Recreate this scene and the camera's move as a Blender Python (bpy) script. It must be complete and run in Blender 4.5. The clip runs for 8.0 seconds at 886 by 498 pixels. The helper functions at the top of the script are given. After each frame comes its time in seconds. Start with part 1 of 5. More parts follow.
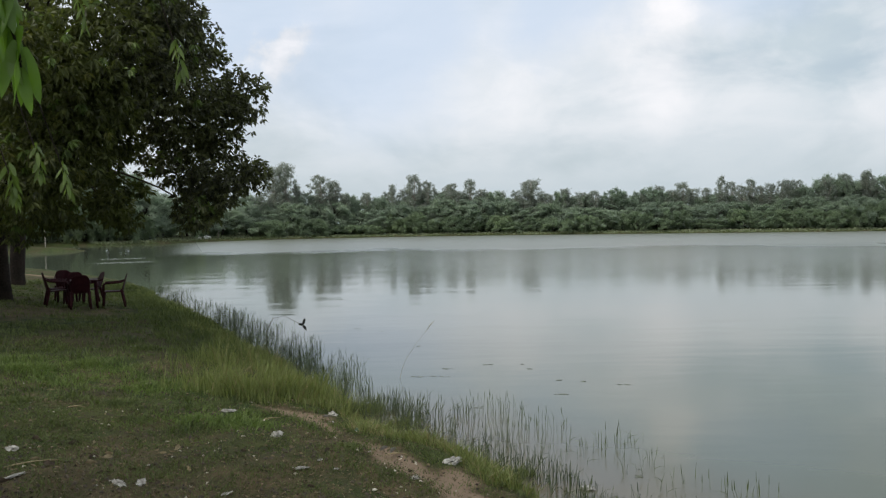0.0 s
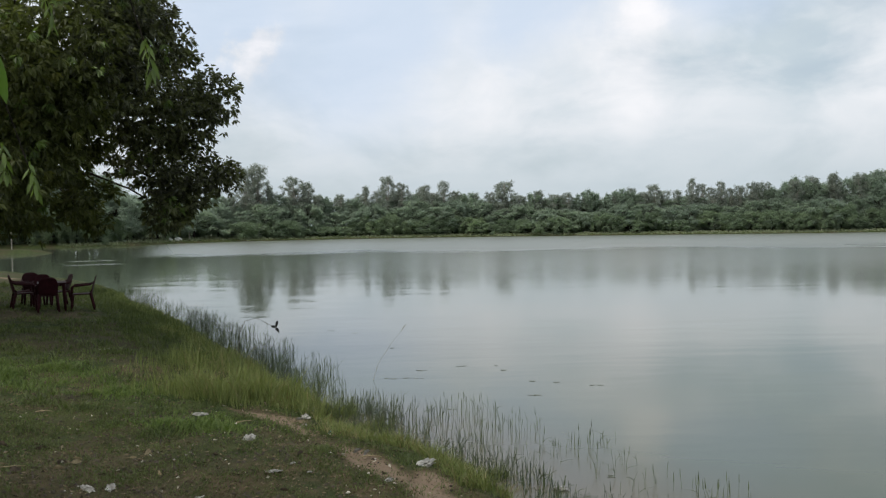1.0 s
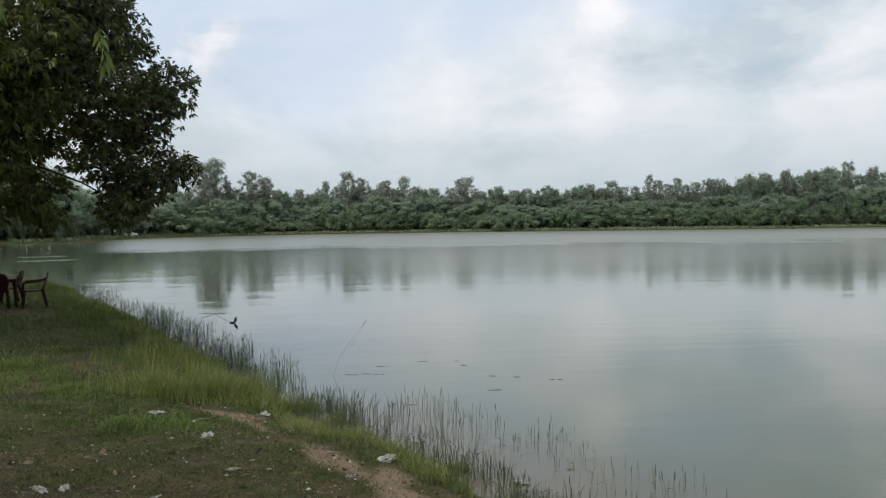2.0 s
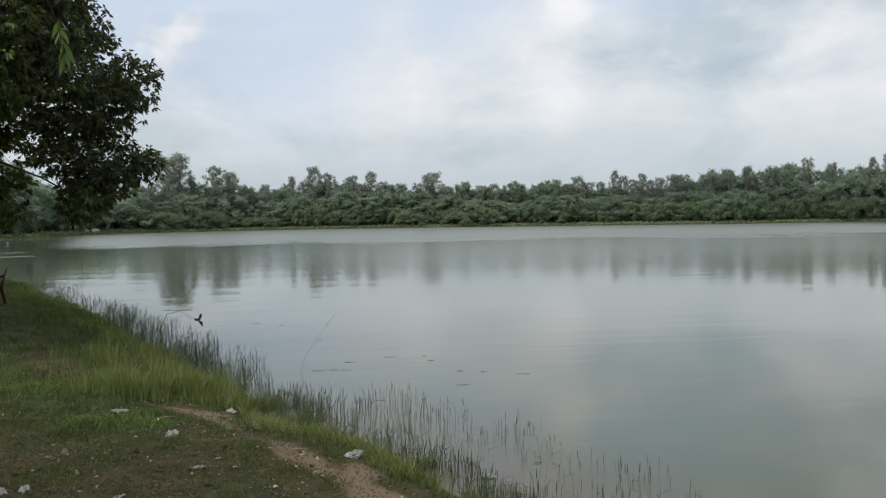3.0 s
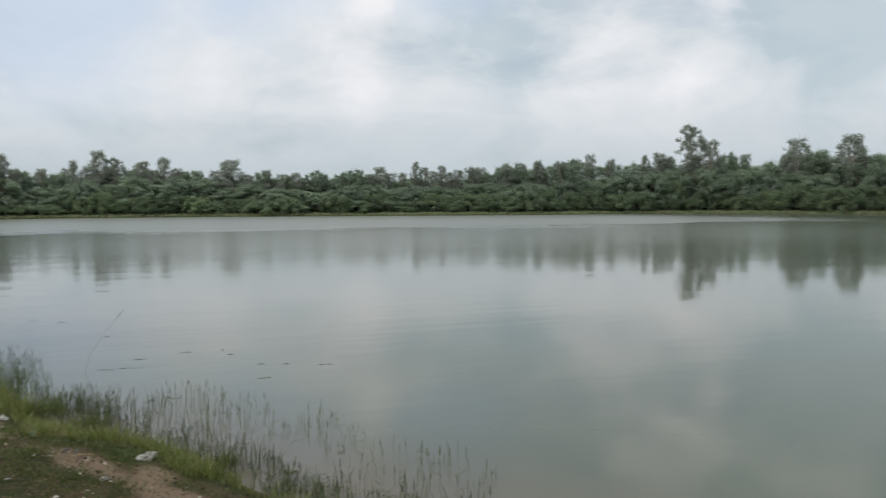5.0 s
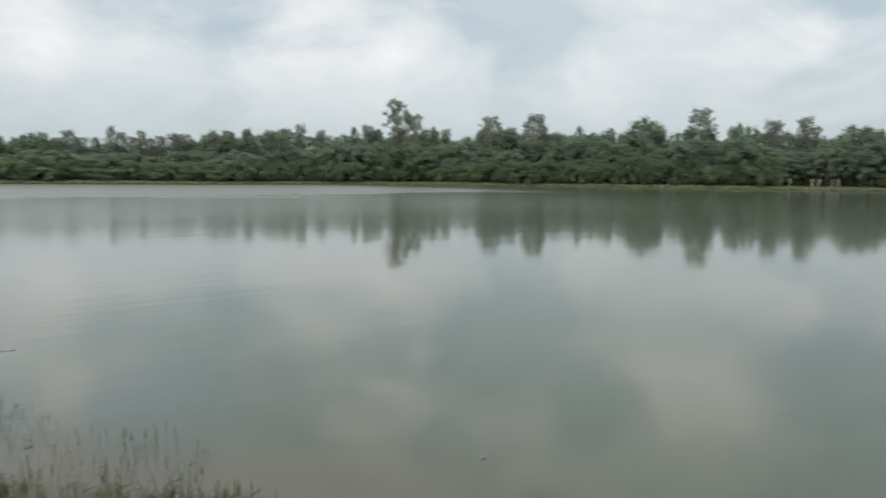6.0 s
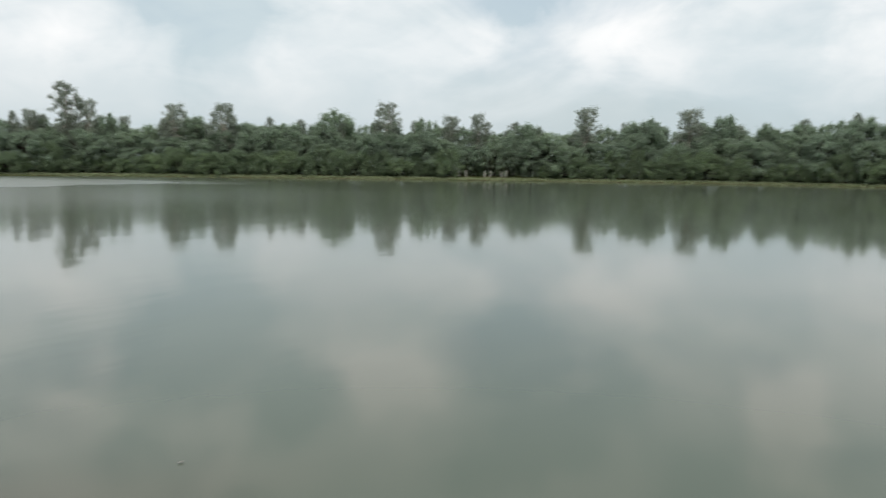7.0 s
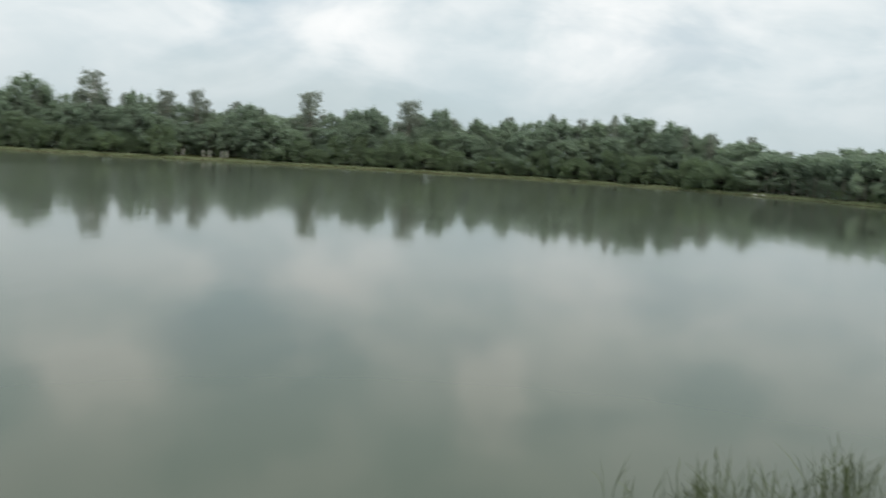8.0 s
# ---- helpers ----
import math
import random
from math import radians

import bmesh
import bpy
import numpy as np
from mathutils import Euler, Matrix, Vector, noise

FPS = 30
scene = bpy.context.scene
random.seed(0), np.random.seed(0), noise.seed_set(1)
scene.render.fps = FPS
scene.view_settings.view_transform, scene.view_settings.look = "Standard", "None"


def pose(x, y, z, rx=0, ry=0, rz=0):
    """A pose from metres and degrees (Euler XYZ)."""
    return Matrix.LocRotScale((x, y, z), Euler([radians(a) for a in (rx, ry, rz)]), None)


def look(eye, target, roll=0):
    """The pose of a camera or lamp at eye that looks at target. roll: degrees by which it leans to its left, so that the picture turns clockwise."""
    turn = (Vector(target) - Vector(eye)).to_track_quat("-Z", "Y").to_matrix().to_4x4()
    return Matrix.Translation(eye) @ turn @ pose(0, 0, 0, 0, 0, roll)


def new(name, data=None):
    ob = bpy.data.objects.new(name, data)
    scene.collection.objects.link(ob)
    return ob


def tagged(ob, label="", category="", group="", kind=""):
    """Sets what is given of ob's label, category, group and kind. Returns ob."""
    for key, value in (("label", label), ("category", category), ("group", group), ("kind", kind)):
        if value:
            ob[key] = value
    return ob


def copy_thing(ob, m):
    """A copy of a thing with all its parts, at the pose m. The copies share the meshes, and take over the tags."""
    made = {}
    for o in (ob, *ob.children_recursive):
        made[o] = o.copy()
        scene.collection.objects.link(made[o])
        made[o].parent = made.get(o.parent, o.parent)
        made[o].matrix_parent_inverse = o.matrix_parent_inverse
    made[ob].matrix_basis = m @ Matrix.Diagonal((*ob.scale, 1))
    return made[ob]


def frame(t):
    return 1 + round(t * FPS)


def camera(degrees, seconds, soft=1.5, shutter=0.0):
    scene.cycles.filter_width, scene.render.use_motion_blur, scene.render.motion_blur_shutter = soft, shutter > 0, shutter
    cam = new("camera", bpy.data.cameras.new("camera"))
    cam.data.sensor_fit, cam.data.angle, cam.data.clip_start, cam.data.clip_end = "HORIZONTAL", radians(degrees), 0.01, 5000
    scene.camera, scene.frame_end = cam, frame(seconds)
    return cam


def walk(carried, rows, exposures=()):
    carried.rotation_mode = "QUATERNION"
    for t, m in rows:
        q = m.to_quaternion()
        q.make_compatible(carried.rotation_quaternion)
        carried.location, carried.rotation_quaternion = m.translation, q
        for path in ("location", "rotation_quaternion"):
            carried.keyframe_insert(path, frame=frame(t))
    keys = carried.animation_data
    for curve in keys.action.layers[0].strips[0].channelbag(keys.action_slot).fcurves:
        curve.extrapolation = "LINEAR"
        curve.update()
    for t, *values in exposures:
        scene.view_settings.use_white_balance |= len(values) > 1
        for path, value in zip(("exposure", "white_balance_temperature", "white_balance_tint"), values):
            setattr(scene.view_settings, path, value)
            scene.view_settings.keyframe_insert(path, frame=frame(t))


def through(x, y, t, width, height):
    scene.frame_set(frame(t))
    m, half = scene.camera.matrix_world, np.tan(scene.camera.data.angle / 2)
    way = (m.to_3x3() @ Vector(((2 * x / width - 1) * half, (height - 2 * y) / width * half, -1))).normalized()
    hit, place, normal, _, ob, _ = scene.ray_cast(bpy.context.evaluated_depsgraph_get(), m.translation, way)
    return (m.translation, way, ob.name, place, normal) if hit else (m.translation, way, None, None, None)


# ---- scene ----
# ---- camera: a hand-held pan from one standing place ----
EYE_HEIGHT = 2.6
TURNS = [  # seconds, degrees to the right, degrees up, lean
    (0.0, 0.00, -1.93, 0.93), (0.5, 0.71, -1.83, 0.75), (1.0, 1.91, -1.84, 0.92), (1.5, 3.01, -2.03, 0.82),
    (2.0, 4.75, -2.21, 0.84), (2.2, 5.36, -2.33, 0.84), (3.3, 7.78, -2.60, 0.80), (3.5, 8.35, -2.53, 0.66), (4.0, 11.05, -2.49, -0.14), (4.2, 12.55, -2.49, -0.14),
    (5.3, 26.22, -4.05, 0.41), (5.5, 30.14, -4.47, 0.41), (6.0, 42.06, -5.55, -0.56), (6.5, 52.77, -6.24, -0.52),
    (7.0, 64.03, -5.92, -0.80), (7.5, 73.02, -5.46, -5.17), (8.0, 84.07, -6.31, -3.48)]


def view(right, up, lean):
    a, e = radians(right), radians(up)
    eye = Vector((0.0, 0.0, EYE_HEIGHT))
    return look(eye, eye + Vector((math.sin(a) * math.cos(e), math.cos(a) * math.cos(e), math.sin(e))), -lean)


cam = camera(58.5, 8.0, soft=1.3, shutter=0.34)
walk(cam, [(t, view(*turn)) for t, *turn in TURNS],
     [(0.0, 0.04, 6500, 10), (2.2, 0.02, 6500, 10), (3.3, -0.06, 6500, 10), (4.2, -0.06, 6510, 10), (5.5, -0.08, 6560, 10), (6.0, -0.02, 6600, 8), (6.5, 0.05, 6620, 7.5), (7.0, 0.10, 6600, 7), (8.0, 0.08, 6560, 5.5)])

# ---- sky and sun: a bright, hazy, clouded day ----
SUN_UP, SUN_ROUND = 52, 245  # degrees above the horizon; degrees to the right of the first view
CLOUD_LIGHT, SKY_STRENGTH = 1.04, 0.12
CLOUDS = [(-11.0, 11.9, 2.6, 0.8), (15.3, 9.2, 3.7, 0.30), (16.5, 13.7, 3.3, 0.22), (4.9, 8.1, 4.9, 0.08), (-6.5, 7.9, 4.5, 0.12), (26.3, 11.4, 5.2, -0.45), (23.1, 4.3, 6.1, -0.12),
          (38.5, 7.3, 3.7, 0.35), (40.7, 13.0, 2.5, 0.4), (19.6, 10.7, 3.7, -0.15), (31.0, 10.5, 6.1, 0.2), (49.1, 8.4, 7.0, -0.25), (52.0, 5.3, 4.0, 0.3), (18.9, 4.5, 8.2, -0.1),
          (75.5, 8.8, 7.0, 0.28), (69.6, 10.8, 2.9, -0.5), (66.5, 8.8, 2.9, 0.3), (56.5, 7.6, 8.2, -0.15), (85.6, 5.2, 7.8, -0.4), (90.4, 9.0, 3.7, 0.4), (45.1, 7.8, 4.9, -0.15),
          (69.4, 4.9, 6.1, 0.2), (95.6, 9.4, 5.3, 0.4), (108.7, 3.5, 6.1, 0.25), (106.8, 6.3, 6.1, -0.3), (7.1, 8.5, 5.3, 0.02), (37.6, 17.8, 4.6, 0.8),
          (48.8, 12.8, 6.1, -0.3), (47.0, 20.4, 3.3, 0.35), (22.4, 17.9, 4.9, -0.3), (60.7, 15.4, 4.5, 0.7), (88.5, 16.3, 5.0, 0.8), (68.9, 12.3, 4.1, -0.4), (53.2, 17.0, 4.5, -0.5),
          (77.2, 15.8, 4.1, -0.3), (77.8, 10.9, 4.0, 0.2), (44.7, 13.5, 4.5, -0.2), (67.0, 20.2, 5.3, -0.4), (72.2, 18.7, 4.9, -0.4), (103.5, 14.8, 4.5, -0.4), (81.4, 20.8, 4.9, -0.4), (102.9, 10.2, 5.0, 0.2)]


def nodes_of(owner):
    owner.use_nodes = True
    tree = owner.node_tree
    tree.nodes.clear()
    return tree


def node(tree, kind, **fields):
    n = tree.nodes.new(kind)
    for key, value in fields.items():
        if key in n.inputs:
            n.inputs[key].default_value = value
        elif key == "sky_type":
            n.sky_type = value
        elif key == "sun_disc":
            n.sun_disc = value
        elif key == "attribute_name":
            n.attribute_name = value
    return n


def math_node(tree, operation, a, b=0.0, c=0.0):
    n = tree.nodes.new("ShaderNodeMath")
    n.operation = operation
    for slot, v in zip(n.inputs, (a, b, c)):
        if isinstance(v, (int, float)):
            slot.default_value = v
        else:
            tree.links.new(v, slot)
    return n.outputs[0]


def blend(tree, factor, a, b, mode="MIX"):
    n = tree.nodes.new("ShaderNodeMix")
    n.data_type, n.blend_type = "RGBA", mode
    for slot, v in ((n.inputs[0], factor), (n.inputs[6], a), (n.inputs[7], b)):
        if isinstance(v, (int, float)):
            slot.default_value = v
        elif isinstance(v, tuple):
            slot.default_value = (*v, 1)
        else:
            tree.links.new(v, slot)
    return n.outputs[2]


def ramp(tree, value, stops):
    n = tree.nodes.new("ShaderNodeMapRange")
    n.interpolation_type = "SMOOTHSTEP"
    tree.links.new(value, n.inputs[0])
    for slot, v in zip(n.inputs[1:5], stops):
        slot.default_value = v
    return n.outputs[0]


def noise_of(tree, vector, scale, detail=4.0, rough=0.55, distortion=0.0):
    n = node(tree, "ShaderNodeTexNoise", Scale=scale, Detail=detail, Roughness=rough, Distortion=distortion)
    tree.links.new(vector, n.inputs["Vector"])
    return n.outputs["Fac"]


def make_sky():
    world = bpy.data.worlds.new("sky")
    scene.world = world
    t = nodes_of(world)
    sky = node(t, "ShaderNodeTexSky", sky_type="NISHITA", sun_disc=False)
    sky.sun_elevation, sky.sun_rotation = radians(SUN_UP), radians(SUN_ROUND)
    sky.dust_density, sky.air_density = 3.0, 1.0
    blue = blend(t, 1.0, sky.outputs[0], (SKY_STRENGTH,) * 3, "MULTIPLY")
    way = node(t, "ShaderNodeTexCoord").outputs["Generated"]
    split = t.nodes.new("ShaderNodeSeparateXYZ")
    t.links.new(way, split.inputs[0])
    drawn = node(t, "ShaderNodeMapping")  # low clouds look drawn out sideways
    drawn.inputs["Scale"].default_value = (1.0, 1.0, 2.3)
    t.links.new(way, drawn.inputs[0])
    heaps = noise_of(t, drawn.outputs[0], 4.2, 6.0, 0.52, 0.5)
    wisps = noise_of(t, drawn.outputs[0], 10.0, 5.0, 0.55, 0.6)
    # single clouds: degrees to the right, degrees up, size in degrees, how much lighter or darker
    wobble = node(t, "ShaderNodeTexNoise", Scale=6.5, Detail=6.0, Roughness=0.6)
    t.links.new(way, wobble.inputs["Vector"])
    bent = t.nodes.new("ShaderNodeVectorMath")
    bent.operation = "MULTIPLY_ADD"
    t.links.new(wobble.outputs["Color"], bent.inputs[0])
    bent.inputs[1].default_value = (0.20, 0.20, 0.14)
    t.links.new(way, bent.inputs[2])
    light = 0.0
    for round_, up, size, amount in CLOUDS:
        a, e = radians(round_), radians(up)
        dot = t.nodes.new("ShaderNodeVectorMath")
        dot.operation = "DISTANCE"
        t.links.new(bent.outputs[0], dot.inputs[0])
        dot.inputs[1].default_value = (math.sin(a) * math.cos(e) + 0.10, math.cos(a) * math.cos(e) + 0.10, math.sin(e) + 0.07)
        light = math_node(t, "ADD", light, ramp(t, dot.outputs["Value"], (0.0, radians(size) * 1.1, amount * (0.85 if up < 12 else 1.5), 0.0)))
    cover = ramp(t, heaps, (0.30, 0.55, 0.72, 1.0))
    shade = math_node(t, "ADD", ramp(t, heaps, (0.34, 0.66, 0.16, 0.50)), ramp(t, wisps, (0.32, 0.68, -0.06, 0.10)))
    shade = math_node(t, "ADD", shade, light)
    grey = blend(t, shade, (0.545, 0.632, 0.690), (0.98, 0.96, 0.98))
    grey = blend(t, 1.0, grey, (CLOUD_LIGHT,) * 3, "MULTIPLY")
    sky_over = blend(t, cover, blue, grey)
    for round_, up, size in ((-14, 14, 8), (-3, 14, 11), (9, 15, 7), (22, 17, 7)):  # thin places where pale blue shows
        a, e = radians(round_), radians(up)
        gap = t.nodes.new("ShaderNodeVectorMath")
        gap.operation = "DISTANCE"
        t.links.new(bent.outputs[0], gap.inputs[0])
        gap.inputs[1].default_value = (math.sin(a) * math.cos(e) + 0.10, math.cos(a) * math.cos(e) + 0.10, math.sin(e) + 0.07)
        thin = math_node(t, "MULTIPLY", ramp(t, gap.outputs["Value"], (radians(size) * 0.2, radians(size), 0.78, 0.0)), ramp(t, light, (0.12, 0.5, 1.0, 0.1)))
        sky_over = blend(t, thin, sky_over, (0.60, 0.71, 0.865))
    low = ramp(t, split.outputs[2], (0.0, 0.15, 0.92, 0.0))
    clouds = blend(t, low, sky_over, (0.515, 0.595, 0.640))
    back = node(t, "ShaderNodeBackground", Strength=1.0)
    t.links.new(clouds, back.inputs[0])
    t.links.new(back.outputs[0], node(t, "ShaderNodeOutputWorld").inputs[0])


make_sky()
sun = new("sun", bpy.data.lights.new("sun", "SUN"))
sun.data.energy, sun.data.angle, sun.data.color = 2.3, radians(35), (1.0, 0.95, 0.88)
sun.matrix_world = look((0, 0, 60), (-math.sin(radians(SUN_ROUND)), -math.cos(radians(SUN_ROUND)), 60 - math.tan(radians(SUN_UP))))
scene.view_settings.exposure = 0.0


# ---- materials ----
def surface(name, colour, other, rough=0.8, grain=12.0, stain=1.5, bump=0.2, metal=0.0, gloss=0.5, island=0.0):
    """A plain surface of two near colours, mixed by stains and grain, with fine relief."""
    m = bpy.data.materials.new(name)
    t = nodes_of(m)
    place = node(t, "ShaderNodeTexCoord").outputs["Object"]
    fine, coarse = noise_of(t, place, grain, 6.0), noise_of(t, place, stain, 3.0)
    mixed = math_node(t, "ADD", math_node(t, "MULTIPLY", fine, 0.5), math_node(t, "MULTIPLY", coarse, 0.5))
    c = blend(t, ramp(t, mixed, (0.36, 0.64, 0, 1)), colour, other)
    b = node(t, "ShaderNodeBsdfPrincipled", Roughness=rough, Metallic=metal)
    b.inputs["Specular IOR Level"].default_value = gloss
    t.links.new(c, b.inputs["Base Color"])
    if bump:
        n = node(t, "ShaderNodeBump", Strength=bump, Distance=0.02)
        t.links.new(fine, n.inputs["Height"])
        t.links.new(n.outputs[0], b.inputs["Normal"])
    t.links.new(b.outputs[0], node(t, "ShaderNodeOutputMaterial").inputs[0])
    return m


def leafy(name, dark, light, through=0.3, rough=0.5, gloss=0.4, spread=0.5, clump=0.6, own=0.35, glow=(1.25, 1.35, 0.7), haze_sheen=0.0):
    """Leaves or blades: each one its own shade, each tree its own, with light passing through."""
    m = bpy.data.materials.new(name)
    t = nodes_of(m)
    each = node(t, "ShaderNodeNewGeometry").outputs["Random Per Island"]
    whole = node(t, "ShaderNodeObjectInfo").outputs["Random"]
    place = node(t, "ShaderNodeTexCoord").outputs["Object"]
    tuft = noise_of(t, place, clump, 3.0)
    f = math_node(t, "ADD", math_node(t, "MULTIPLY", each, spread), math_node(t, "MULTIPLY", whole, own))
    f = math_node(t, "ADD", f, math_node(t, "MULTIPLY_ADD", tuft, 0.9, -0.40))
    c = blend(t, ramp(t, f, (0.05, 0.95, 0, 1)), dark, light)
    b = node(t, "ShaderNodeBsdfPrincipled", Roughness=rough)
    b.inputs["Specular IOR Level"].default_value = gloss
    # bluish-white sheen, a veil of haze put on far leaves
    b.inputs["Sheen Weight"].default_value = haze_sheen
    b.inputs["Sheen Roughness"].default_value = 0.6
    b.inputs["Sheen Tint"].default_value = (0.92, 0.97, 1.0, 1.0)
    s = node(t, "ShaderNodeBsdfTranslucent")
    t.links.new(c, b.inputs["Base Color"])
    t.links.new(blend(t, 1.0, c, glow, "MULTIPLY"), s.inputs[0])
    x = node(t, "ShaderNodeMixShader")
    x.inputs[0].default_value = through
    t.links.new(b.outputs[0], x.inputs[1])
    t.links.new(s.outputs[0], x.inputs[2])
    t.links.new(x.outputs[0], node(t, "ShaderNodeOutputMaterial").inputs[0])
    return m


def ground_material():
    m = bpy.data.materials.new("bank soil and turf")
    t = nodes_of(m)
    place = node(t, "ShaderNodeTexCoord").outputs["Object"]
    bare = node(t, "ShaderNodeAttribute", attribute_name="bare").outputs["Fac"]
    big, mid, fine = noise_of(t, place, 0.45, 4.0), noise_of(t, place, 3.2, 5.0, 0.6), noise_of(t, place, 38.0, 5.0, 0.65)
    turf = blend(t, ramp(t, mid, (0.35, 0.65, 0, 1)), (0.024, 0.037, 0.010), (0.054, 0.069, 0.020))
    turf = blend(t, ramp(t, big, (0.42, 0.60, 0, 0.75)), turf, (0.058, 0.047, 0.024))
    turf = blend(t, ramp(t, noise_of(t, place, 1.1, 3.0), (0.52, 0.66, 0, 0.6)), turf, (0.030, 0.050, 0.012))
    soil = blend(t, ramp(t, fine, (0.3, 0.7, 0, 1)), (0.042, 0.034, 0.019), (0.118, 0.092, 0.052))
    soil = blend(t, ramp(t, mid, (0.4, 0.7, 0, 0.5)), soil, (0.108, 0.078, 0.044))
    soil = blend(t, ramp(t, bare, (0.55, 0.9, 0, 0.9)), soil, (0.222, 0.164, 0.114))
    where = math_node(t, "ADD", bare, math_node(t, "MULTIPLY_ADD", mid, 1.1, -0.55))
    c = blend(t, ramp(t, where, (0.25, 0.75, 0, 1)), turf, soil)
    b = node(t, "ShaderNodeBsdfPrincipled", Roughness=0.95)
    b.inputs["Specular IOR Level"].default_value = 0.15
    t.links.new(c, b.inputs["Base Color"])
    n = node(t, "ShaderNodeBump", Strength=0.7, Distance=0.03)
    t.links.new(math_node(t, "ADD", fine, mid), n.inputs["Height"])
    t.links.new(n.outputs[0], b.inputs["Normal"])
    t.links.new(b.outputs[0], node(t, "ShaderNodeOutputMaterial").inputs[0])
    return m


def water_material():
    """Still, silty green water; a breeze roughens it towards the far side."""
    m = bpy.data.materials.new("lake water")
    t = nodes_of(m)
    place = node(t, "ShaderNodeTexCoord").outputs["Object"]
    split = t.nodes.new("ShaderNodeSeparateXYZ")
    t.links.new(place, split.inputs[0])
    x, y = split.outputs[0], split.outputs[1]
    stretch = node(t, "ShaderNodeMapping")
    stretch.inputs["Scale"].default_value = (0.35, 1.0, 1.0)
    t.links.new(place, stretch.inputs[0])
    swell = noise_of(t, stretch.outputs[0], 0.55, 3.0, 0.5)
    ripple = noise_of(t, stretch.outputs[0], 3.0, 3.0, 0.55)
    drift = noise_of(t, place, 0.035, 3.0, 0.6)
    edge = math_node(t, "ADD", y, math_node(t, "MULTIPLY_ADD", drift, 60.0, -30.0))
    windy = ramp(t, edge, (66, 84, 0, 1))
    windy = math_node(t, "MULTIPLY", windy, ramp(t, math_node(t, "SUBTRACT", x, math_node(t, "MULTIPLY", y, 0.1)), (58, 92, 1, 0)))
    windy = math_node(t, "MULTIPLY", windy, ramp(t, math_node(t, "MULTIPLY_ADD", y, 0.33, x), (-4, 4, 0, 1)))
    light_air = math_node(t, "MULTIPLY", ramp(t, math_node(t, "MULTIPLY_ADD", x, -1.0, y), (-12, 34, 0, 0.13)), ramp(t, y, (16, 46, 0, 1)))
    light_air = math_node(t, "MULTIPLY", light_air, ramp(t, math_node(t, "MULTIPLY_ADD", y, 0.30, x), (-4, 5, 0, 1)))
    ruffle = math_node(t, "MULTIPLY", math_node(t, "MULTIPLY", light_air, 7.5), ramp(t, y, (26, 64, 0.1, 1)))
    windy = math_node(t, "MAXIMUM", windy, light_air)
    breeze = ramp(t, math_node(t, "SUBTRACT", y, x), (-10, 45, 0, 1))
    breeze = math_node(t, "MULTIPLY", breeze, ramp(t, math_node(t, "MULTIPLY_ADD", y, 0.36, x), (-3, 4, 0, 1)))
    along = math_node(t, "MULTIPLY_ADD", x, -0.38, math_node(t, "MULTIPLY", y, 0.92))
    aside = math_node(t, "MULTIPLY_ADD", x, 0.92, math_node(t, "MULTIPLY", y, 0.38))
    for mid, wide in ((70.5, 2.4), (63.0, 2.6)):  # cat's paws near the spit
        paw = ramp(t, math_node(t, "ABSOLUTE", math_node(t, "SUBTRACT", along, mid)), (0.4, 1.6, 1, 0))
        paw = math_node(t, "MULTIPLY", paw, ramp(t, math_node(t, "ABSOLUTE", math_node(t, "SUBTRACT", aside, 0.5)), (wide * 0.5, wide, 1, 0)))
        windy = math_node(t, "MAXIMUM", windy, math_node(t, "MULTIPLY", paw, 0.6))
    b = node(t, "ShaderNodeBsdfPrincipled", IOR=1.5)
    t.links.new(math_node(t, "MULTIPLY_ADD", windy, 1.3, math_node(t, "MULTIPLY_ADD", breeze, 0.16, 1.33)), b.inputs["IOR"])
    silt = noise_of(t, place, 0.12, 3.0)
    offshore = math_node(t, "MULTIPLY_ADD", x, 0.832, math_node(t, "MULTIPLY_ADD", y, 0.555, -4.75))
    mud = math_node(t, "MULTIPLY", ramp(t, math_node(t, "MULTIPLY_ADD", silt, -0.8, offshore), (-0.3, 2.4, 0.9, 0)), ramp(t, math_node(t, "ABSOLUTE", math_node(t, "SUBTRACT", y, 8.0)), (2.5, 5.0, 1, 0)))  # stirred-up shallows
    body = blend(t, silt, (0.071, 0.087, 0.062), (0.087, 0.104, 0.075))
    t.links.new(blend(t, mud, body, (0.118, 0.098, 0.070)), b.inputs["Base Color"])
    rough = math_node(t, "MULTIPLY_ADD", ruffle, 0.048, math_node(t, "MULTIPLY_ADD", drift, 0.03, 0.044))
    rough = math_node(t, "MULTIPLY_ADD", breeze, -0.014, rough)
    far = math_node(t, "MULTIPLY", ramp(t, math_node(t, "ADD", x, y), (26, 90, 0, 0.034)), ramp(t, math_node(t, "SUBTRACT", x, y), (-75, -15, 0, 1)))
    rough = math_node(t, "ADD", rough, far)
    broad = math_node(t, "MULTIPLY", ramp(t, math_node(t, "MULTIPLY_ADD", y, 0.1, x), (-4, 8, 0, 0.055)), ramp(t, math_node(t, "SUBTRACT", y, x), (-35, 5, 0, 1)))
    rough = math_node(t, "MULTIPLY_ADD", broad, ramp(t, y, (20, 50, 0, 1)), rough)
    t.links.new(math_node(t, "MULTIPLY_ADD", windy, 0.25, rough), b.inputs["Roughness"])
    high = math_node(t, "ADD", math_node(t, "MULTIPLY", swell, 0.6), math_node(t, "MULTIPLY", ripple, math_node(t, "MULTIPLY_ADD", windy, 0.5, 0.06)))
    lengthened = node(t, "ShaderNodeMapping")
    lengthened.inputs["Scale"].default_value = (0.22, 1.0, 1.0)
